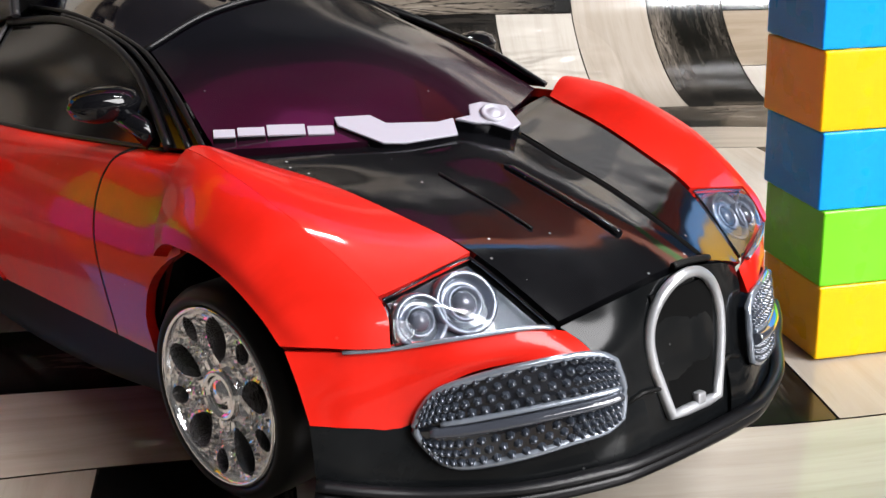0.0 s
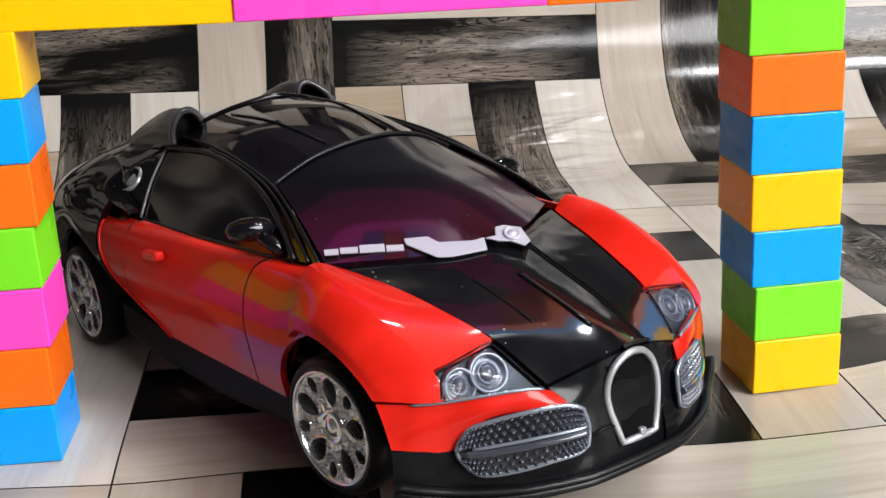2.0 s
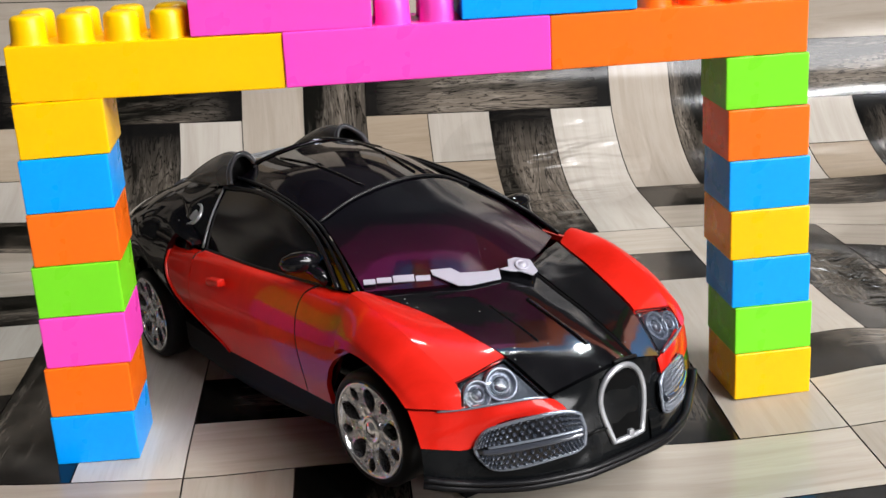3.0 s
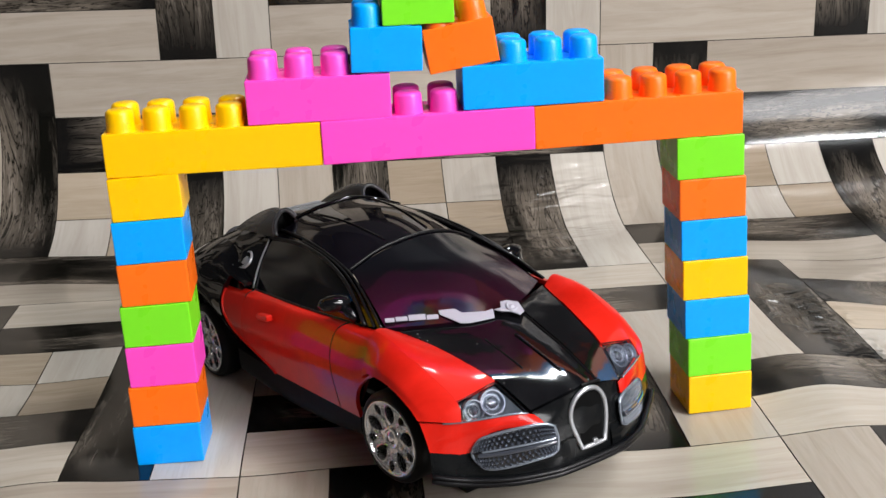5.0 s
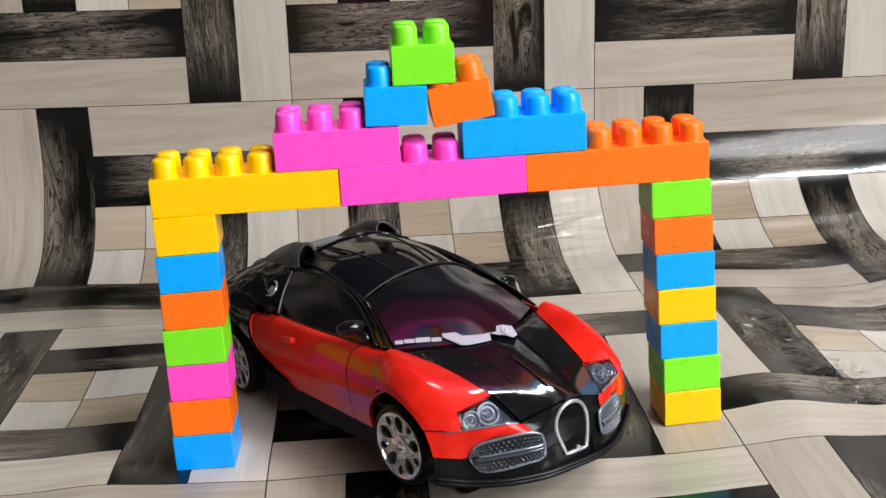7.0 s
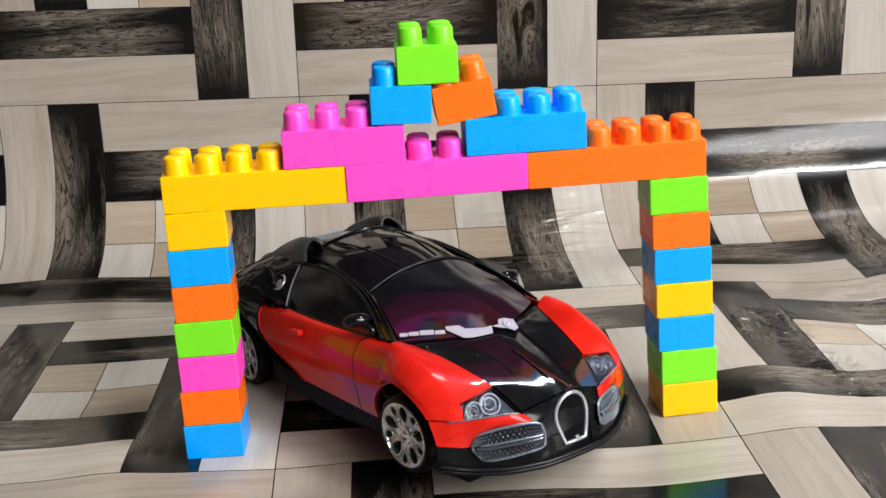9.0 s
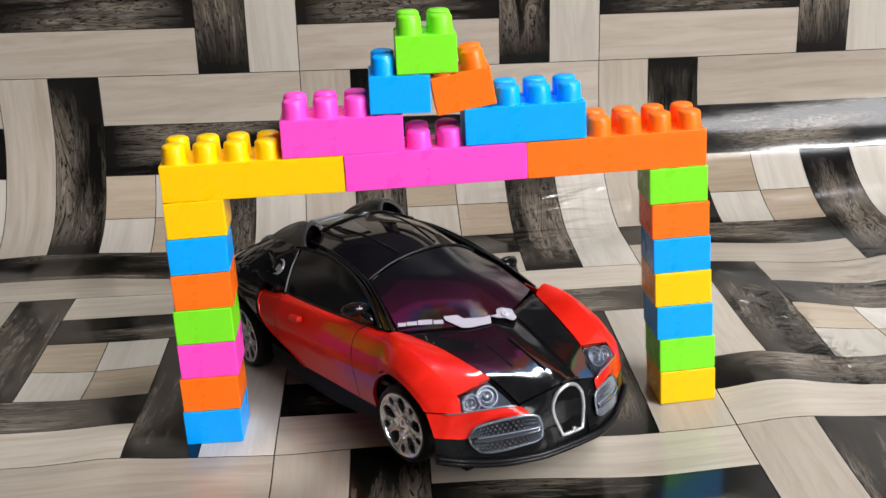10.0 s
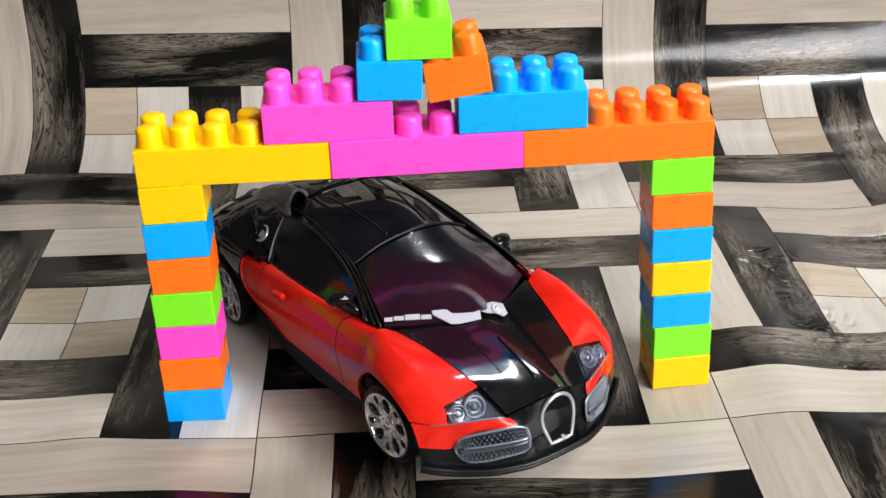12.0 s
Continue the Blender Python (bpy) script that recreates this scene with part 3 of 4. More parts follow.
def side_point(side, a, x_front, x_back, f, gap_back=0.0, gap_front=0.0):
    """A point of the smooth flat side, a from the sill (0) to the belt line (3)."""
    z = along([Vector((22, 0)), Vector((42, 0)), Vector((56.6, 0)), Vector((59.3, 0))], a)[0]
    x0, x1 = x_front(z) - gap_front, x_back(z) + gap_back
    x = x0 + (x1 - x0) * f
    d = -20 - x
    h = along([Vector((63.0, 0)), Vector((62.0 + 0.045 * d, 0)), Vector((55.6 + 0.066 * d, 0)), Vector((49.3 + 0.128 * d - 0.00058 * d * d, 0))], a)[0]
    h += 2.4 * max(0.0, 1 - max(0.0, -12 - x) / 16) ** 2 * max(0.0, min(1.0, (z - 40) / 8)) * max(0.0, min(1.0, (61 - z) / 4))
    return Vector((x, YC + (FAR if side > 0 else -1.0) * h, z)) * MM


def car_shell():
    for side in (-1, 1):
        net = sided(NET, side)
        flip = side > 0
        # black core behind the panel gaps
        for a1, b0, b1 in ((3.0, 0.05, 4.9), (1.4, 4.9, 9.6), (3.0, 9.6, 13.9)):
            part("inner_shell", panel(net, 0.02, a1, b0, b1, 10, 26, 0, -0.0038, flip), SATIN_BLACK, car)
        low = net[:4]
        tail_end = lambda a: 4.08 + 0.72 * max(0.0, (a - 1.2) / 1.785) ** 1.3
        fen = part("front_fender", panel(low, 0, 2, 0.03, tail_end, 12, 40, 0.0026, 0.0004, flip), PAINT_RED, car, "glossy red front fender")
        part("fender_top", panel(low, 2, 2.985, 1.02, tail_end, 8, 34, 0.0026, 0.0004, flip), PAINT_RED, fen)
        part("fender_rear_panel", sheet_of(lambda i, j: side_point(side, 3 * i, arch_x, seam_x, j, 0.45), 26, 14, 0.002, 0, flip), PAINT_RED, car)
        door = part("door", sheet_of(lambda i, j: side_point(side, 3 * i, seam_x, lambda z: max(-130.0, intake_x(z)), j, 0.0, 0.45), 26, 30, 0.002, 0, flip), PAINT_RED, car, "glossy red door with a moulded handle")
        part("door_seam", tube([side_point(side, 3 * k / 30, seam_x, seam_x, 0) - Vector((0, side * 0.0005, 0)) for k in range(31)], 0.00055, 6), RUBBER, car)
        part("rear_side_panel", sheet_of(lambda i, j: side_point(side, 0.50 + 2.25 * i, lambda z: -130.35, lambda z: min(-130.4, intake_x(z)), j), 20, 12, 0.003, 0, flip), PAINT_RED, car, "red panel curving round the rear intake")
        part("intake_edge", tube([side_point(side, 2.75 * k / 30, intake_x, intake_x, 0) for k in range(31)], 0.0007, 8), PAINT_RED, car)
        part("panel_seam", tube([side_point(side, 2.0 + 0.9 * k / 12, lambda z: -130.2, lambda z: -130.2, 0) for k in range(13)], 0.0003, 6), RUBBER, car)
        part("rear_fender", panel(net, 0.0, 3.0, 10.18, 13.9, 18, 40, 0.003, 0, flip), GLOSS_BLACK, car, "gloss black rear fender")
        part("pillar_panel", panel(low, 2.3, 3.0, 9.5, 10.2, 8, 10, 0.002, 0.0003, flip), GLOSS_BLACK, car)
        # handle
        hb = box(-0.006, 0.006, -0.0018, 0.0018, -0.0016, 0.0016, 0.0012, 3)
        part("handle", hb, PAINT_RED, door, at=Matrix.Translation(V(-104, side * 65.8, 52.5)) @ pose(0, 0, 0, 0, -6, 0))
        # skirt under the door
        sill = sided([[(-27, 61, 22), (-60, 61.5, 21.5), (-100, 62, 21.5), (-150, 62.5, 25)], [(-28, 60.5, 12), (-60, 62, 10), (-100, 62.5, 10), (-152, 61, 12)], [(-28, 52, 8), (-60, 52, 7), (-100, 52, 7), (-152, 52, 8)]], side)
        part("side_skirt", panel(sill, 0, 2, 0, 3, 8, 16, 0.002, 0, not flip), SILL, car)
        # belt line under the side window
        part("belt_trim", tube(smooth_line([V(x, side * h, z) for x, h, z in ((-33, 50.7, 59.5), (-52, 52.7, 59.5), (-75, 54.7, 59.4), (-97, 55.8, 59.3), (-131, 56.4, 59.1))], 24), 0.0006, 8), TRIM, car)
        # fuel cap
        nrm = Vector((0.02, side * 0.72, 0.69)).normalized()
        cap = lathe([(0, -0.002), (0.0055, -0.002), (0.0055, 0.0002), (0.0047, 0.0007), (0.0041, 0.0001), (0.0030, 0.0001), (0.0022, 0.0006), (0, 0.0008)], 28)
        part("fuel_cap", cap, WORN_SILVER, car, "round chrome fuel cap", True, Matrix.Translation(V(-146.5, side * 52.6, 71.2)) @ nrm.to_track_quat("Z", "Y").to_matrix().to_4x4())
        # mirror
        part("door_mirror", lathe([(0, -0.0048), (0.002, -0.0046), (0.0042, -0.003), (0.005, 0), (0.0042, 0.0028), (0.002, 0.0042), (0, 0.0045)], 20), GLOSS_BLACK, car, "small gloss black door mirror", True,
                   Matrix.Translation(V(-48, 51 if side > 0 else -56, 68.6)) @ pose(0, 0, 0, 0, 0, side * 18) @ Matrix.Diagonal((1.0, 1.55, 0.8, 1)))
        part("mirror_stalk", tube([V(-39, side * 50, 60.5), V(-42, side * 51.5, 63.5), V(-47, side * 54.5, 67.2)], 0.0024, 8), GLOSS_BLACK, car)
    net_l, net_r = sided(NET, -1), sided(NET, 1)
    whole = net_l[3:] + net_r[3:5][::-1]
    # hood: middle panel and two flanks, the far seam open
    hood = part("hood", panel(whole, 0.03, 2.84, 0.06, 4.95, 22, 30, 0.002), HOOD_BLACK, car, "gloss black hood with a raised spine")
    part("hood_flank", panel(whole, 3.02, 3.97, 0.0, 5.0, 8, 30, 0.002), HOOD_BLACK, car)
    for y, f0, f1, r in ((-3.5, 1.0, 3.1, 0.0008), (-16.0, 1.6, 3.4, 0.0003)):
        ridge = []
        for k in range(15):
            p = along([Vector((x, 0, z)) * MM for x, _, z in MIDDLE[:6]], f0 + (f1 - f0) * k / 14)
            g = along([Vector((x, 0, z)) * MM for x, _, z in GROOVE[:6]], f0 + (f1 - f0) * k / 14)
            c = min(1.0, abs(y) / 14) ** 2
            p = p.lerp(g, c)
            ridge.append(Vector((p.x, (YC + y) * MM, p.z + (0.0 if r > 0.0005 else 0.0001))))
        part("hood_crease", tube(ridge, r, 6, 0.8), GLOSS_BLACK if r > 0.0005 else RUBBER, hood)
    part("hood_gap", tube([grid_eval(whole, 2.93, 0.22 + 4.63 * k / 30) - Vector((0, 0, 0.0009)) for k in range(31)], 0.0011, 6), BARREL, car)
    part("hood_gap", tube([grid_eval(whole, 1.75 + 1.27 * k / 16, 0.035) + Vector((0.0002, 0, 0.0003)) for k in range(17)], 0.00065, 6), RUBBER, car)
    # rear deck
    part("rear_deck", panel(whole, 0.0, 4.0, 10.2, 13.9, 20, 30, 0.002), GLOSS_BLACK, car, "gloss black rear deck")
    # tail
    tail = [sided([[(-238, 0, 54), (-236, 38, 53), (-231, 52, 50), (-224, 58, 40)], [(-242, 0, 40), (-240, 38, 40), (-234, 54, 38), (-226, 59, 33)], [(-238, 0, 14), (-236, 38, 14), (-229, 52, 15), (-222, 56, 20)]], s) for s in (-1, 1)]
    for s, t in zip((-1, 1), tail):
        part("tail_panel", panel(t, 0, 2, 0, 3, 8, 12, 0.002, 0, s < 0), GLOSS_BLACK, car)


car_shell()

# cabin: rows across the car from edge to edge
HALF_WS = [[(-2.5, 0, 57.6), (-8, 24, 59), (-21, 48.2, 60.2)], [(-27, 0, 73.2), (-31, 23.5, 71.8), (-42, 43.5, 70)], [(-60, 0, 85.5), (-60.5, 21.5, 83), (-62, 38.5, 76.2)]]
HALF_RF = [[(-61, 0, 85.8), (-61.5, 21.5, 83.3), (-63, 38.8, 76.4)], [(-95, 0, 93), (-95.5, 22.5, 90), (-96, 36.6, 82.2)], [(-124, 0, 94.5), (-128, 22, 91.5), (-134, 35.5, 85)]]


def across(half):
    return [[Vector((x, YC - h, z)) * MM for x, h, z in r[::-1]] + [Vector((x, YC + FAR * 0.95 * h, z)) * MM for x, h, z in r[1:]] for r in half]


def cabin():
    ws, rf = across(HALF_WS), across(HALF_RF)
    part("windscreen", panel(ws, 0.0, 1.97, 0.06, 3.94, 18, 40, 0.002, 0, True), SCREEN_GLASS, car, "dark tinted curved windscreen")
    part("roof", panel(rf, 0.03, 2.0, 0.0, 4.0, 16, 36, 0.002, 0, True), DARK_GLASS, car, "glossy dark roof panel")
    part("roof_seam", tube([p + Vector((0, 0, 0.0003)) for p in smooth_line(rf[0], 36)], 0.0007, 8), TRIM, car)
    # raised lines on the roof
    for y in (-19, 13):
        part("roof_crease", tube([grid_eval(rf, 0.15 + 1.7 * k / 12, 2 + y / 22 * (0.8 + 0.25 * k / 12)) + Vector((0, 0, 0.0002)) for k in range(13)], 0.0005, 6), GLOSS_BLACK, car)
    for side in (-1, 1):
        # pillar, roof rail and side window
        inner = [V(x, side * h, z) for x, h, z in ((-20.5, 48.8, 60.2), (-36, 45.1, 68), (-48, 42.1, 72.2), (-63, 38.9, 76.6), (-87, 36.7, 81), (-109, 35.6, 83.8), (-134, 35.4, 85))]
        outer = [V(x, side * h, z) for x, h, z in ((-31, 51.2, 60.0), (-46, 46.9, 69), (-58, 43.9, 74), (-72, 41.7, 78), (-88, 40.2, 80.8), (-108, 39.4, 82.6), (-138, 40.2, 81.4))]
        part("window_pillar", panel([inner, outer], 0, 1, 0, 6, 4, 48, 0.001, 0.0004, side > 0), GLOSS_BLACK, car, "gloss black window pillar and roof rail")
        for line, r in ((inner, 0.0006), (outer, 0.0009), ([p.lerp(q, 0.42) for p, q in zip(inner, outer)][:6], 0.0006)):
            part("roof_rail", tube([p + Vector((0, side * 0.0002, 0.0004)) for p in smooth_line(line, 36)], r, 8), TRIM, car)
        rows = sided([[(-32, 50.6, 59.6), (-52, 52.5, 59.5), (-75, 54.5, 59.4), (-97, 55.6, 59.3), (-132, 56.2, 59)],
                      [(-37, 49.2, 64), (-55, 48.6, 67.4), (-77.5, 48.2, 70.2), (-100, 48, 71.4), (-135, 48.8, 70.8)],
                      [(-41, 48.3, 66.4), (-58, 43.9, 73.8), (-80, 40.9, 79.4), (-103, 39.5, 82.3), (-137, 40.3, 81.2)]], side)
        part("side_window", panel(rows, 0, 2, 0, 4, 14, 30, 0.001, 0, side > 0), SIDE_GLASS, car, "dark tinted side window")
        for k, (dx, r) in enumerate(((0, 0.0005), (-5.0, 0.0006))):
            part("pillar_trim", tube(smooth_line([V(-132.5 + dx, side * 56.8, 59.6), V(-136 + dx, side * 49.4, 71), V(-138 + dx, side * 40.9, 81.4)], 12), r, 8), PILLAR_TRIM, car, "thin grey pillar trim")
        # quarter panel behind the window
        q = sided([[(-132.5, 56.6, 59.4), (-136, 49.2, 71), (-138, 40.2, 82)], [(-146, 55.6, 67), (-149, 51, 73.5), (-152, 40, 81.5)], [(-160, 50, 74.5), (-166, 48, 77), (-170, 38, 81.5)]], side)
        part("quarter_panel", panel(q, 0, 2, 0, 2, 10, 10, 0.001, 0.0006, side < 0), GLOSS_BLACK, car)
        # air scoop
        scoop = sided([[(-135, 26.2, 86), (-137, 26.6, 90.6), (-138, 29.6, 93.6), (-137, 34, 93.2), (-134, 39, 88.8), (-131, 40.8, 83.5)],
                       [(-152, 26, 84), (-152, 26.5, 90.5), (-152, 29.6, 93.4), (-152, 34, 92.6), (-152, 39.4, 87), (-152, 41, 80)],
                       [(-176, 27, 79), (-176, 27.5, 83.5), (-176, 30, 85.8), (-176, 34, 85), (-176, 39, 81), (-176, 41, 76)],
                       [(-200, 28, 72), (-200, 28.5, 74), (-200, 31, 75), (-200, 34, 74.6), (-200, 37, 73), (-200, 39, 70)]], side)
        if side > 0:
            scoop = [[p - Vector((0, 0.0070, -0.0026)) for p in r] for r in scoop]
        sc = part("air_scoop", panel(scoop, 0, 3, 0, 5, 18, 24, 0.0016, 0, side < 0), SCOOP, car, "black rounded roof air scoop with a thick rim")
        lipl = smooth_line(scoop[0], 20)
        part("scoop_rim", tube(lipl, 0.0011, 8), SCOOP, sc)
        part("scoop_mouth", panel([[p + Vector((-0.006, 0, -0.001)) for p in scoop[0]], [p * 1.0 + Vector((-0.006, 0, -0.012)) for p in scoop[0]]], 0, 1, 0, 5, 3, 12, 0), RUBBER, sc)
    # edge bar between the scoops and engine cover behind it
    bar = [V(-137, -27, 88.5), V(-131, -14, 93), V(-128, 0, 95), V(-128, 11, 93.6), V(-128, 20, 91.3), V(-116, 29, 88)]
    part("roof_edge_bar", tube(smooth_line(bar, 30), 0.0016, 8, 0.7), GLOSS_BLACK, car)
    part("engine_cover", box(-0.185, -0.132, 0.003 - 0.0135, 0.003 + 0.0135, 0.074, 0.0835, 0.002), ENGINE, car, "ribbed silver engine cover")
    for k in range(7):
        part("engine_rib", box(-0.181 + 0.007 * k, -0.178 + 0.007 * k, 0.003 - 0.012, 0.003 + 0.012, 0.0832, 0.0850, 0.0006, 1), ENGINE, car)


cabin()


def nose():
    # black nose round the horseshoe grille
    rows = across([[(56, 0, 38.6), (54.8, 13, 37), (51.2, 25.2, 33.8)], [(57.3, 0, 30), (56.3, 13, 29), (54.8, 21.8, 29.2)], [(58, 0, 20), (57.1, 13, 20), (56.2, 20.5, 20)], [(58.2, 0, 6.8), (57.7, 13, 6.8), (57, 21, 6.8)]])
    part("nose_panel", panel(rows, 0, 3, 0, 4, 16, 28, 0.002), SATIN_BLACK, car, "satin black nose panel")
    # horseshoe ring
    ring = []
    for k in range(33):
        a = math.radians(-8 + 196 * k / 32)
        ring.append((10.2 * math.cos(a), 27.6 + 10.6 * math.sin(a)))
    ring = [(6.7, 13.9), (8.4, 19.2), (9.7, 23.5)] + ring + [(-9.7, 23.5), (-8.4, 19.2), (-6.7, 13.9)]
    pts = [V(59.0 - (z - 14) * 0.075 - 0.011 * y * y, y + 0.4, z) for y, z in ring]
    pts = pts + [pts[-1].lerp(pts[0], f) + V(0.3, 0, 0) - V(0, 0, 0) for f in (0.25, 0.5, 0.75)]
    gr = part("grille", panel([[V(58.5 - (z - 14) * 0.075 - 0.008 * y * y, y + 0.4, z) for y in (-5.5 - (z - 14) * 0.16, 0, 5.5 + (z - 14) * 0.16)] for z in (14.4, 20, 27, 36)], 0, 3, 0, 2, 8, 8, 0), BARREL, car, "dark recessed horseshoe grille with a worn silver rim")
    part("grille_rim", tube(pts, 0.00102, 10, 1.0, True, (1, 0, 0)), WORN_SILVER, gr, "worn silver rim")
    part("grille_badge", box(0.0582, 0.0598, 0.0025, 0.0046, 0.0142, 0.0164, 0.0004), WORN_SILVER, gr)
    for side in (-1, 1):
        part("nose_seam", tube([V(58.2, side * 8.8, 19.6), V(57.6, side * 12.5, 19.8), V(56.9, side * 16.5, 18.6)], 0.0004, 6), RUBBER, car)
        # red bumper corner
        b = sided([[(51.8, 24.5, 33), (50.5, 31, 35), (45, 42, 35), (39.3, 51.6, 34.7), (34.5, 59, 35), (29, 65, 35.5)],
                   [(54, 23, 31), (52.3, 30, 32.2), (46.5, 42, 31.5), (40.3, 50.3, 28.5), (36, 58, 29), (31, 64.5, 30)],
                   [(55.4, 22.2, 29.4), (53.3, 29, 30.2), (45.3, 42.5, 28.6), (40, 49.8, 21), (36.5, 57, 21.8), (32.4, 63.8, 23.3)]], side)
        part("front_bumper", panel(b, 0, 2, 0, 5, 10, 30, 0.002, 0, side < 0), PAINT_RED, car, "red bumper corner under the headlight")
        # black lower bumper
        lo = sided([[(56.8, 12, 20), (56, 20.5, 20), (49, 35.5, 20), (43.8, 43.5, 20.4), (39.8, 50, 20.9), (36.3, 57, 21.7), (32.2, 63.8, 23.1)],
                    [(58.3, 12, 14), (57.6, 20.5, 13.8), (51, 35.5, 13), (45.5, 44, 13), (40.8, 51, 13.8), (37, 58, 15), (32.8, 64, 17)],
                    [(58.2, 12, 6.8), (57.6, 20.5, 6.8), (51.8, 35.5, 7), (46, 44.5, 7.4), (41, 51.5, 8.4), (37, 58.5, 10), (32.5, 64, 12)]], side)
        part("lower_bumper", panel(lo, 0, 2, 0, 6, 8, 36, 0.002, 0, side < 0), SATIN_BLACK, car, "satin black lower bumper")
        # fog lamp, a moulded field of knobs
        fg = sided([[(56.9, 19.0, 27.6), (56, 22, 29.3), (54.2, 27, 29.9), (50, 35.5, 29.4), (45.5, 42.5, 28), (42.6, 46.3, 26.4), (41.1, 48.8, 23.2)],
                    [(57.8, 18.2, 22.6), (57.2, 22, 22.4), (55.4, 27, 22.2), (51, 35.5, 21.6), (46.2, 42.7, 20.9), (43, 46.8, 20.6), (40.8, 49.6, 20.4)],
                    [(57.8, 18.8, 17.6), (57.2, 22, 16.1), (55.4, 27, 15.5), (51.2, 35.5, 14.2), (46.4, 42.5, 13.4), (43.4, 46, 14.2), (41.6, 48.5, 17.6)]], side)
        fog = part("fog_lamp", panel(fg, 0, 2, 0, 6, 12, 36, 0.003, 0.0005, side < 0), FOG_DARK, car, "clear knobbed plastic fog lamp")
        bm = bmesh.new()
        for i in range(9):
            if i in (4, 5):
                continue
            for j in range(21):
                a = 0.1 + 1.8 * i / 8
                bb = 0.25 + 5.6 * (j + 0.5 * (i % 2)) / 21
                p = grid_eval(fg, a, bb)
                da = grid_eval(fg, a + 0.03, bb) - p
                db = grid_eval(fg, a, bb + 0.03) - p
                n = (db.cross(da) if side > 0 else da.cross(db)).normalized() * (-1)
                n = n if n.x > 0 else -n
                t1, t2 = da.normalized(), db.normalized()
                w = 0.00088
                base = [bm.verts.new(p + n * 0.0005 + t1 * (w * math.cos(q * math.pi / 3)) + t2 * (w * math.sin(q * math.pi / 3))) for q in range(6)]
                mid = [bm.verts.new(p + n * 0.0013 + (t1 * math.cos(q * math.pi / 3) + t2 * math.sin(q * math.pi / 3)) * w * 0.5) for q in range(6)]
                tip = bm.verts.new(p + n * 0.0019)
                for q in range(6):
                    r = (q + 1) % 6
                    bm.faces.new((base[q], base[r], mid[r], mid[q])).smooth = True
                    bm.faces.new((mid[q], mid[r], tip)).smooth = True
        bmesh.ops.recalc_face_normals(bm, faces=bm.faces[:])
        tagged(part("knob_field", bm, KNOB, fog, "rows of small clear knobs"), kind="stuff")
        part("lens_rib", tube([grid_eval(fg, 1.12, 0.35 + 5.0 * k / 20) + Vector((0.0008, 0, 0)) for k in range(21)], 0.0017, 10, 0.6), LENS_DOME, fog, "smooth dark band across the knobs")
        part("lens_rib", tube([grid_eval(fg, 0.90, 0.3 + 4.6 * k / 20) + Vector((0.0010, 0, 0)) for k in range(21)], 0.0007, 8, 0.7), LAMP_GREY, fog)
        rim = [grid_eval(fg, 0.0, 6 * k / 24) for k in range(25)] + [grid_eval(fg, 2 * k / 8, 6) for k in range(1, 8)] + [grid_eval(fg, 2, 6 - 6 * k / 24) for k in range(25)] + [grid_eval(fg, 2 - 2 * k / 8, 0) for k in range(1, 8)]
        part("lens_edge", tube([p + Vector((0.0006, 0, 0)) for p in rim], 0.0007, 8, 1.0, True), LAMP_GREY, fog)
        part("lens_lip", tube([grid_eval(b, 0.06, 0.5 + 3.4 * k / 20) + Vector((0.0003, 0, 0.0004)) for k in range(21)], 0.0006, 8, 0.7), LAMP_GREY, car, "chipped clear lip under the headlight")
        # headlight
        net = sided(NET, side)
        flip = side > 0
        head = part("headlight", panel(net, 2.05, 2.93, 0.06, 0.95, 8, 8, 0.0, -0.0026, flip), LAMP_DARK, car, "clear headlight with two round lamps")
        for a, bb, r in ((2.27, 0.42, 0.0047), (2.62, 0.5, 0.0056)):
            p = grid_eval(net, a, bb)
            da, db = grid_eval(net, a + 0.05, bb) - p, grid_eval(net, a, bb + 0.05) - p
            n = da.cross(db).normalized()
            n = n if n.z > 0 else -n
            n = (n + Vector((0.75, side * 0.12, 0.0))).normalized()
            ringm = lathe([(0.4 * r, -0.001), (0.5 * r, 0.0005), (0.56 * r, 0.0002), (0.6 * r, -0.0012), (0.78 * r, -0.0004), (0.82 * r, 0.0007), (0.94 * r, 0.0012), (1.02 * r, 0.0006), (1.02 * r, -0.003)], 32)
            m4 = Matrix.Translation(p - n * 0.0014) @ n.to_track_quat("Z", "Y").to_matrix().to_4x4()
            part("reflector_ring", ringm, LAMP_RING, head, "", True, m4)
            part("lamp_lens", lathe([(0.42 * r, -0.001), (0.4 * r, 0.0002), (0.26 * r, 0.0009), (0, 0.0012)], 24), LENS_DOME, head, "", True, m4)
        cov = part("lamp_cover", panel(net, 2.04, 2.95, 0.05, 0.97, 10, 10, 0.001, 0.0002, flip), CLEAR, head, "clear plastic cover")
        cov.visible_shadow = False
        rim = [grid_eval(net, 2.04 + 0.91 * k / 8, 0.05) for k in range(9)] + [grid_eval(net, 2.95, 0.05 + 0.92 * k / 8) for k in range(1, 9)] + [grid_eval(net, 2.95 - 0.91 * k / 8, 0.97) for k in range(1, 9)] + [grid_eval(net, 2.04, 0.97 - 0.92 * k / 8) for k in range(1, 8)]
        part("cover_edge", tube(rim, 0.00022, 6, 1.0, True), GLOSS_BLACK, head)
    # splitter lip
    half = [(59.3, 0, 8.4), (58.9, 14, 8.4), (57.6, 22, 8.4), (52.4, 35.5, 8.5), (46.6, 45, 9), (41.7, 52, 9.8), (37.5, 59, 11.4), (33, 64.8, 13)]
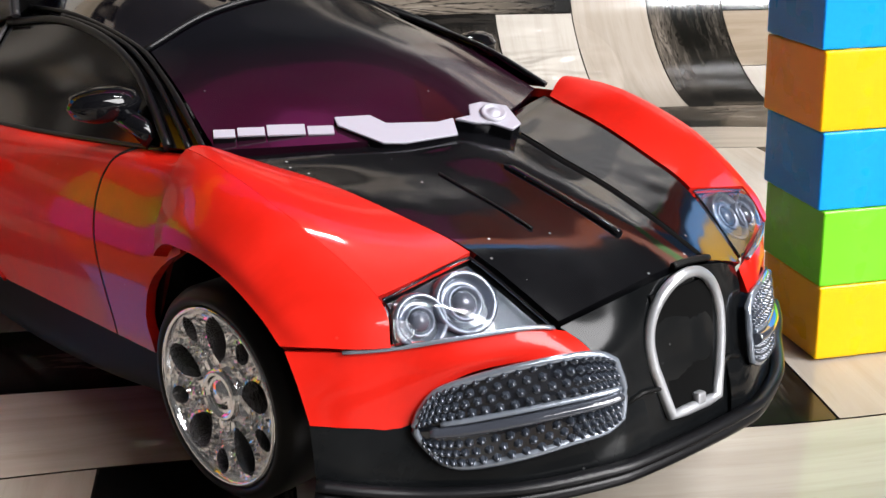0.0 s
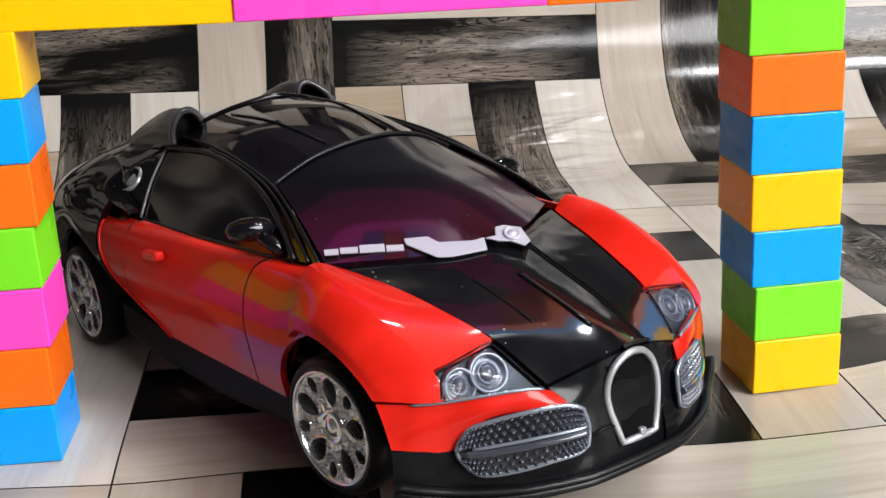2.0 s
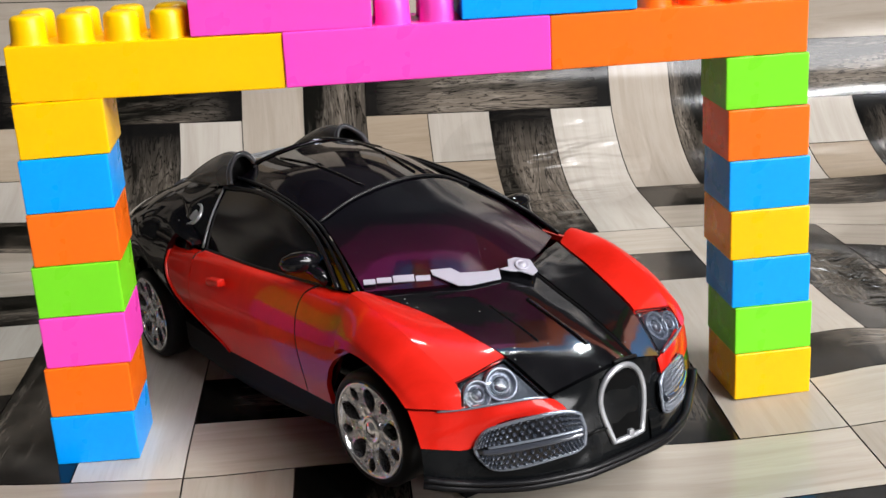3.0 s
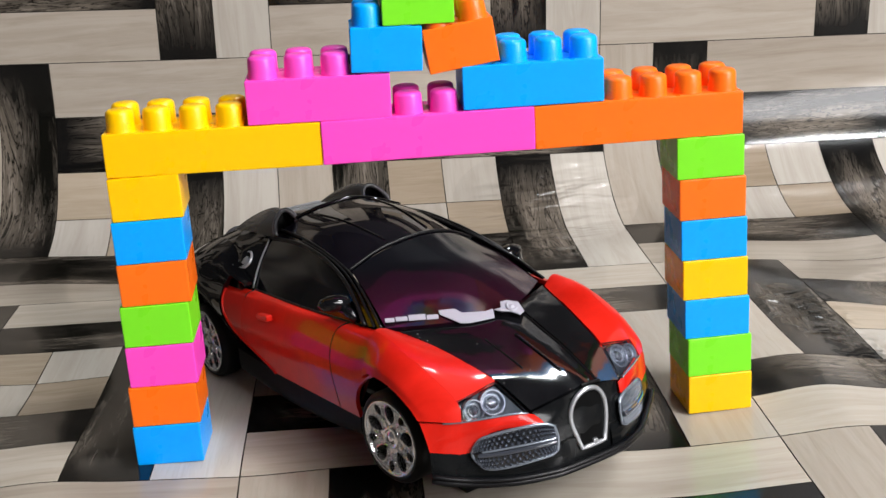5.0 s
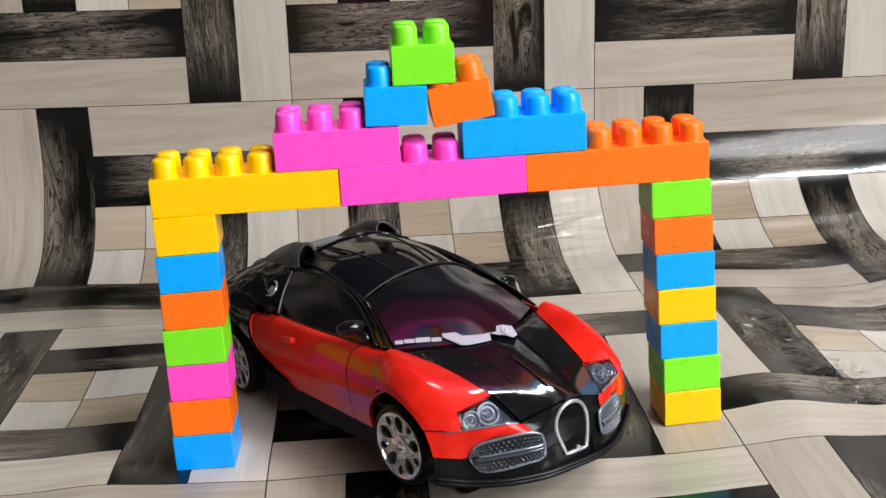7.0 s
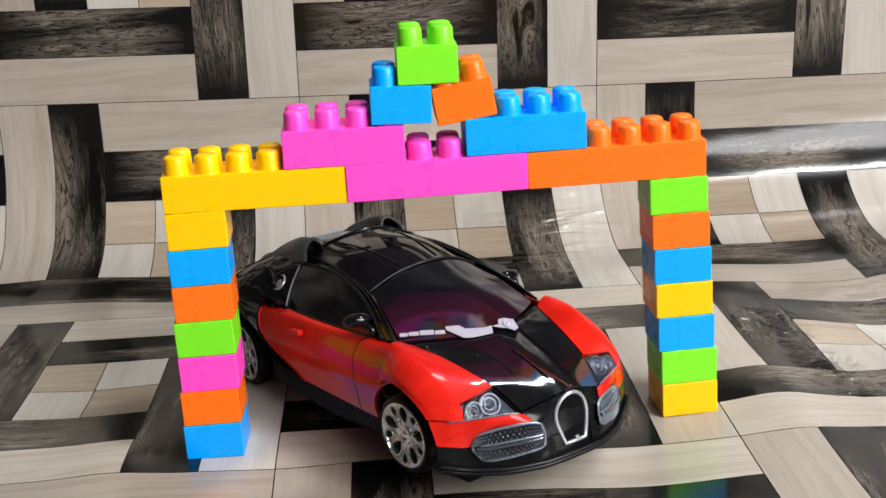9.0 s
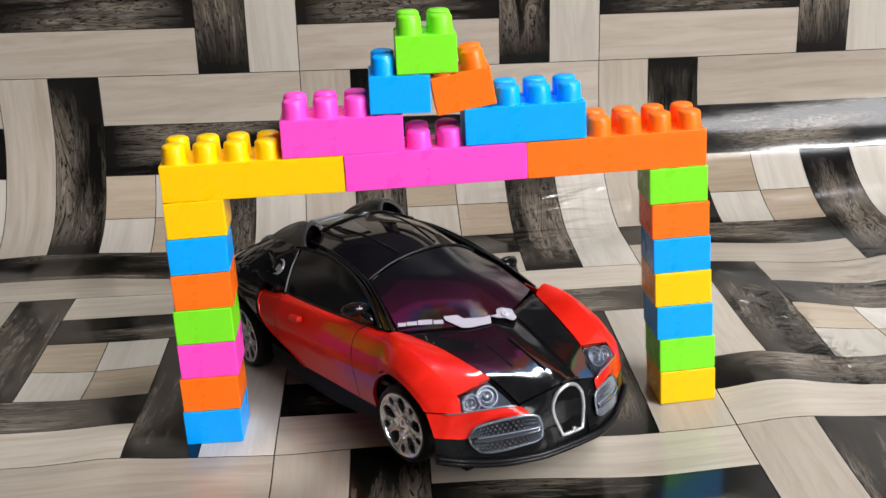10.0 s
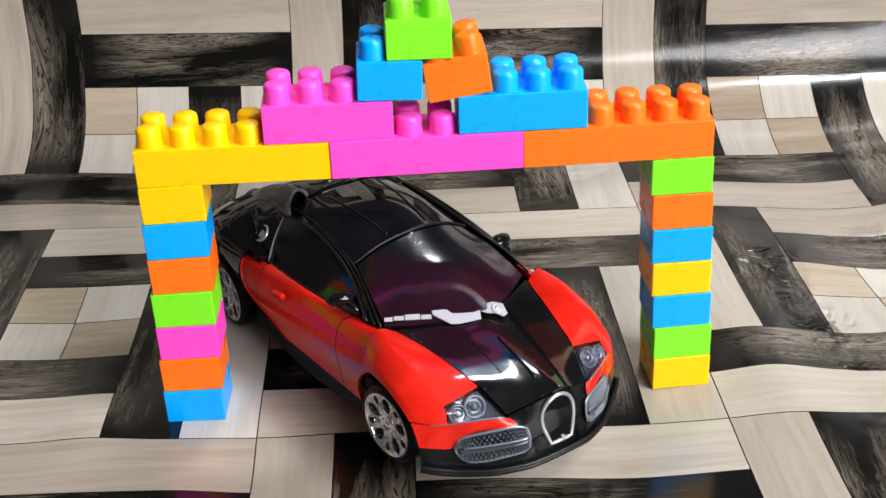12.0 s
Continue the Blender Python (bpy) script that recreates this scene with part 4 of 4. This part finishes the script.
    for off, z, r, fl in ((0.9, 0.6, 0.0015, 0.7), (0.2, -1.6, 0.0013, 1.0)):
        pts = [V(x + off, -h, zz + z) for x, h, zz in half[::-1]] + [V(x + off, h, zz + z) for x, h, zz in half[1:]]
        part("splitter", tube(smooth_line(pts, 60), r, 8, fl), TRIM, car, "black front splitter lip")


nose()


def hole_edge(kind, r):
    """Half the angle of a window of the rim at radius r; kind 0 is a long window, 1 a short one by the edge."""
    r0, r1, wide = ((0.0066, 0.0156, 0.30), (0.0108, 0.0159, 0.155))[kind]
    f = (r - r0) / (r1 - r0)
    if f <= 0 or f >= 1:
        return 0.0
    return wide * (math.sin(math.pi * f ** 0.8)) ** 0.55 * (0.80 + 0.2 * f)


def spoke_mesh(flip, seed):
    """The bar between a long and a short window, with raised lips and a beaded middle."""
    rnd = random.Random(seed)
    bm = bmesh.new()
    nr, nc = 30, 8
    rows = []
    for i in range(nr + 1):
        r = 0.0046 + (0.0168 - 0.0046) * i / nr
        a0, a1 = hole_edge(0, r), math.pi / 5 - hole_edge(1, r)
        row = []
        for j in range(nc + 1):
            g = j / nc
            a = (a0 + (a1 - a0) * g) * (-1 if flip else 1)
            lip = abs(2 * g - 1) ** 3
            z = 0.0043 + (r - 0.006) * 0.09 + 0.0007 * lip
            if 0.1 < g < 0.9 and r > 0.0075:
                z += rnd.uniform(-0.00045, 0.00035)
            row.append(bm.verts.new((r * math.cos(a), r * math.sin(a), z)))
        for j in (0, nc):
            q = row[j].co
            row.insert(0 if j == 0 else len(row), bm.verts.new((q.x, q.y, 0.0012)))
        rows.append(row)
    for p, q in zip(rows, rows[1:]):
        for j in range(len(p) - 1):
            bm.faces.new((p[j], p[j + 1], q[j + 1], q[j]))
    bmesh.ops.recalc_face_normals(bm, faces=bm.faces[:])
    if sum(f.normal.z for f in bm.faces) < 0:
        bmesh.ops.reverse_faces(bm, faces=bm.faces[:])
    return bm


def wheel(x, side, r, y, z, turn):
    rr = 0.0172
    w = part("wheel", lathe([(0.0120, -0.007), (0.0165, -0.0072), (r - 0.0014, -0.0068), (r, -0.0048), (r, 0.0036), (r - 0.0006, 0.0050), (r - 0.0016, 0.0060), (rr + 0.0014, 0.0066), (rr + 0.0004, 0.0064), (rr, 0.0056), (rr - 0.0003, 0.0), (0.0120, 0.0)], 64), RUBBER, car, "black tyre on a chrome multi-spoke rim", True,
             Matrix.Translation(V(x, side * y, z)) @ pose(0, 0, 0, 0, 0, turn) @ pose(0, 0, 0, 90 * -side, 0, 0))
    rim = part("rim", lathe([(rr, 0.0054), (rr - 0.0001, 0.0064), (rr - 0.0005, 0.0067), (rr - 0.0010, 0.0061), (rr - 0.0013, 0.0040), (rr - 0.0016, 0.0010), (rr - 0.0019, -0.003), (0, -0.003)], 64), CHROME, w, "chrome rim", True)
    part("dark_barrel", lathe([(rr - 0.0017, -0.0002), (0, -0.0004)], 40), BARREL, rim)
    hub = lathe([(0.0056, 0.001), (0.0055, 0.0046), (0.0049, 0.0056), (0.0041, 0.0060), (0.0037, 0.0053), (0.0029, 0.0050), (0.0024, 0.0058), (0, 0.0061)], 32)
    part("hub_cap", hub, CHROME, rim, "", True)
    for k in range(5):
        for flip in (False, True):
            part("spoke", spoke_mesh(flip, 7 * k + flip), CHROME, rim, "", False, pose(0, 0, 0, 0, 0, 72 * k + 12))
        b = math.radians(72 * k + 12 + 36)
        bolt = lathe([(0.0009, 0.0), (0.0008, 0.0008), (0, 0.001)], 10)
        part("wheel_bolt", bolt, CHROME, rim, "", True, Matrix.Translation((0.0080 * math.cos(b), 0.0080 * math.sin(b), 0.0048)))


for sx, steer, out in ((0.0, 6, 57.5), (-185.5, 0, 58.5)):
    for sd in (-1, 1):
        wheel(sx, sd, 0.0207, out, 19.6 if steer else 21.0, steer)


def arm_strip():
    """The folded robot arm that lies along the foot of the windscreen."""
    a, b = V(-22.7, -45.7, 62.7), V(2.4, 5.9, 58.4)
    e1 = (b - a).normalized()
    nn = (Vector((0.5, -0.2, 0.85)) - e1 * Vector((0.5, -0.2, 0.85)).dot(e1)).normalized()
    e2 = nn.cross(e1)
    base = part("folded_arm", prism([(p * MM, q * MM) for p, q in ((-1, -2.6), (20, -3.6), (45, -3.2), (60, -3), (64, 1), (56, 3.4), (30, 2.0), (4, 2.4))], e1, e2, nn, a - nn * 0.0024, 0.006, 0.0005), GLOSS_BLACK, car, "folded robot arm with silver faces on black")
    for p, q, r, s in ((0, 4.5, -1.6, 0.9), (4.7, 10.3, -1.3, 1.3), (10.5, 18.3, -1.4, 1.9), (18.5, 24.0, -1.5, 1.2)):
        seg = part("arm_segment", prism([(p * MM, r * MM), (q * MM, r * MM), (q * MM, s * MM), (p * MM, s * MM)], e1, e2, nn, a + nn * 0.0004, 0.006, 0.0003), GLOSS_BLACK, base)
        part("silver_face", prism([((p + 0.15) * MM, (r + 0.15) * MM), ((q - 0.15) * MM, (r + 0.15) * MM), ((q - 0.15) * MM, (s - 0.1) * MM), ((p + 0.15) * MM, (s - 0.1) * MM)], e1, e2, nn, a + nn * 0.0007, 0.0004), SILVER, seg)
    big = [(24.2, 2.9), (31.5, 3.2), (34.5, 0.6), (45.0, 0.5), (48.6, 1.6), (48.6, -3.6), (37.5, -5.6), (33.0, -5.4), (24.6, 0.4)]
    seg = part("arm_segment", prism([(p * MM, q * MM) for p, q in big], e1, e2, nn, a + nn * 0.0010, 0.0066, 0.0003), GLOSS_BLACK, base)
    part("silver_face", prism([(p * MM, q * MM) for p, q in big], e1, e2, nn, a + nn * 0.0014, 0.0005, 0.0002), SILVER, seg)
    plate = [(48.7, 0.6), (52.0, 1.4), (52.4, 4.8), (55.2, 5.6), (60.4, 4.2), (62.2, -1.6), (60.0, -3.4), (56.0, -1.2), (52.5, -0.9)]
    seg = part("arm_joint", prism([(p * MM, q * MM) for p, q in plate], e1, e2, nn, a + nn * 0.0016, 0.0045, 0.0003), GLOSS_BLACK, base)
    part("silver_face", prism([(p * MM, q * MM) for p, q in plate], e1, e2, nn, a + nn * 0.0021, 0.0006, 0.0002), SILVER, seg)
    disc = lathe([(0.0027, -0.001), (0.0027, 0.0004), (0.0023, 0.0007), (0.0019, 0.0003), (0.0013, 0.0003), (0.001, 0.0007), (0, 0.0008)], 24)
    part("joint_pin", disc, SILVER, seg, "", True, Matrix.Translation(a + e1 * 0.0570 + e2 * 0.0016 + nn * 0.0022) @ nn.to_track_quat("Z", "Y").to_matrix().to_4x4())


arm_strip()


def underbody():
    """Black chassis, with the folded block that props the nose up."""
    part("chassis", box(-0.222, 0.034, -0.045 + 0.003, 0.045 + 0.003, 0.008, 0.022, 0.003), SATIN_BLACK, car)
    inv = CAR.inverted()
    bm = bmesh.new()
    top = [Vector((x, (YC + y) * 1.0, 9.0)) * MM for x, y in ((-95, -34), (12, -34), (12, 34), (-95, 34))]
    low = []
    for p in top:
        w = CAR @ p
        w.z = 0.0004
        low.append(inv @ w)
    t = [bm.verts.new(p) for p in top]
    l = [bm.verts.new(p) for p in low]
    bm.faces.new(t)
    bm.faces.new(l[::-1])
    for k in range(4):
        q = (k + 1) % 4
        bm.faces.new((t[k], l[k], l[q], t[q]))
    bmesh.ops.recalc_face_normals(bm, faces=bm.faces[:])
    part("folded_base", bm, SATIN_BLACK, car, "black folded block under the car")


underbody()
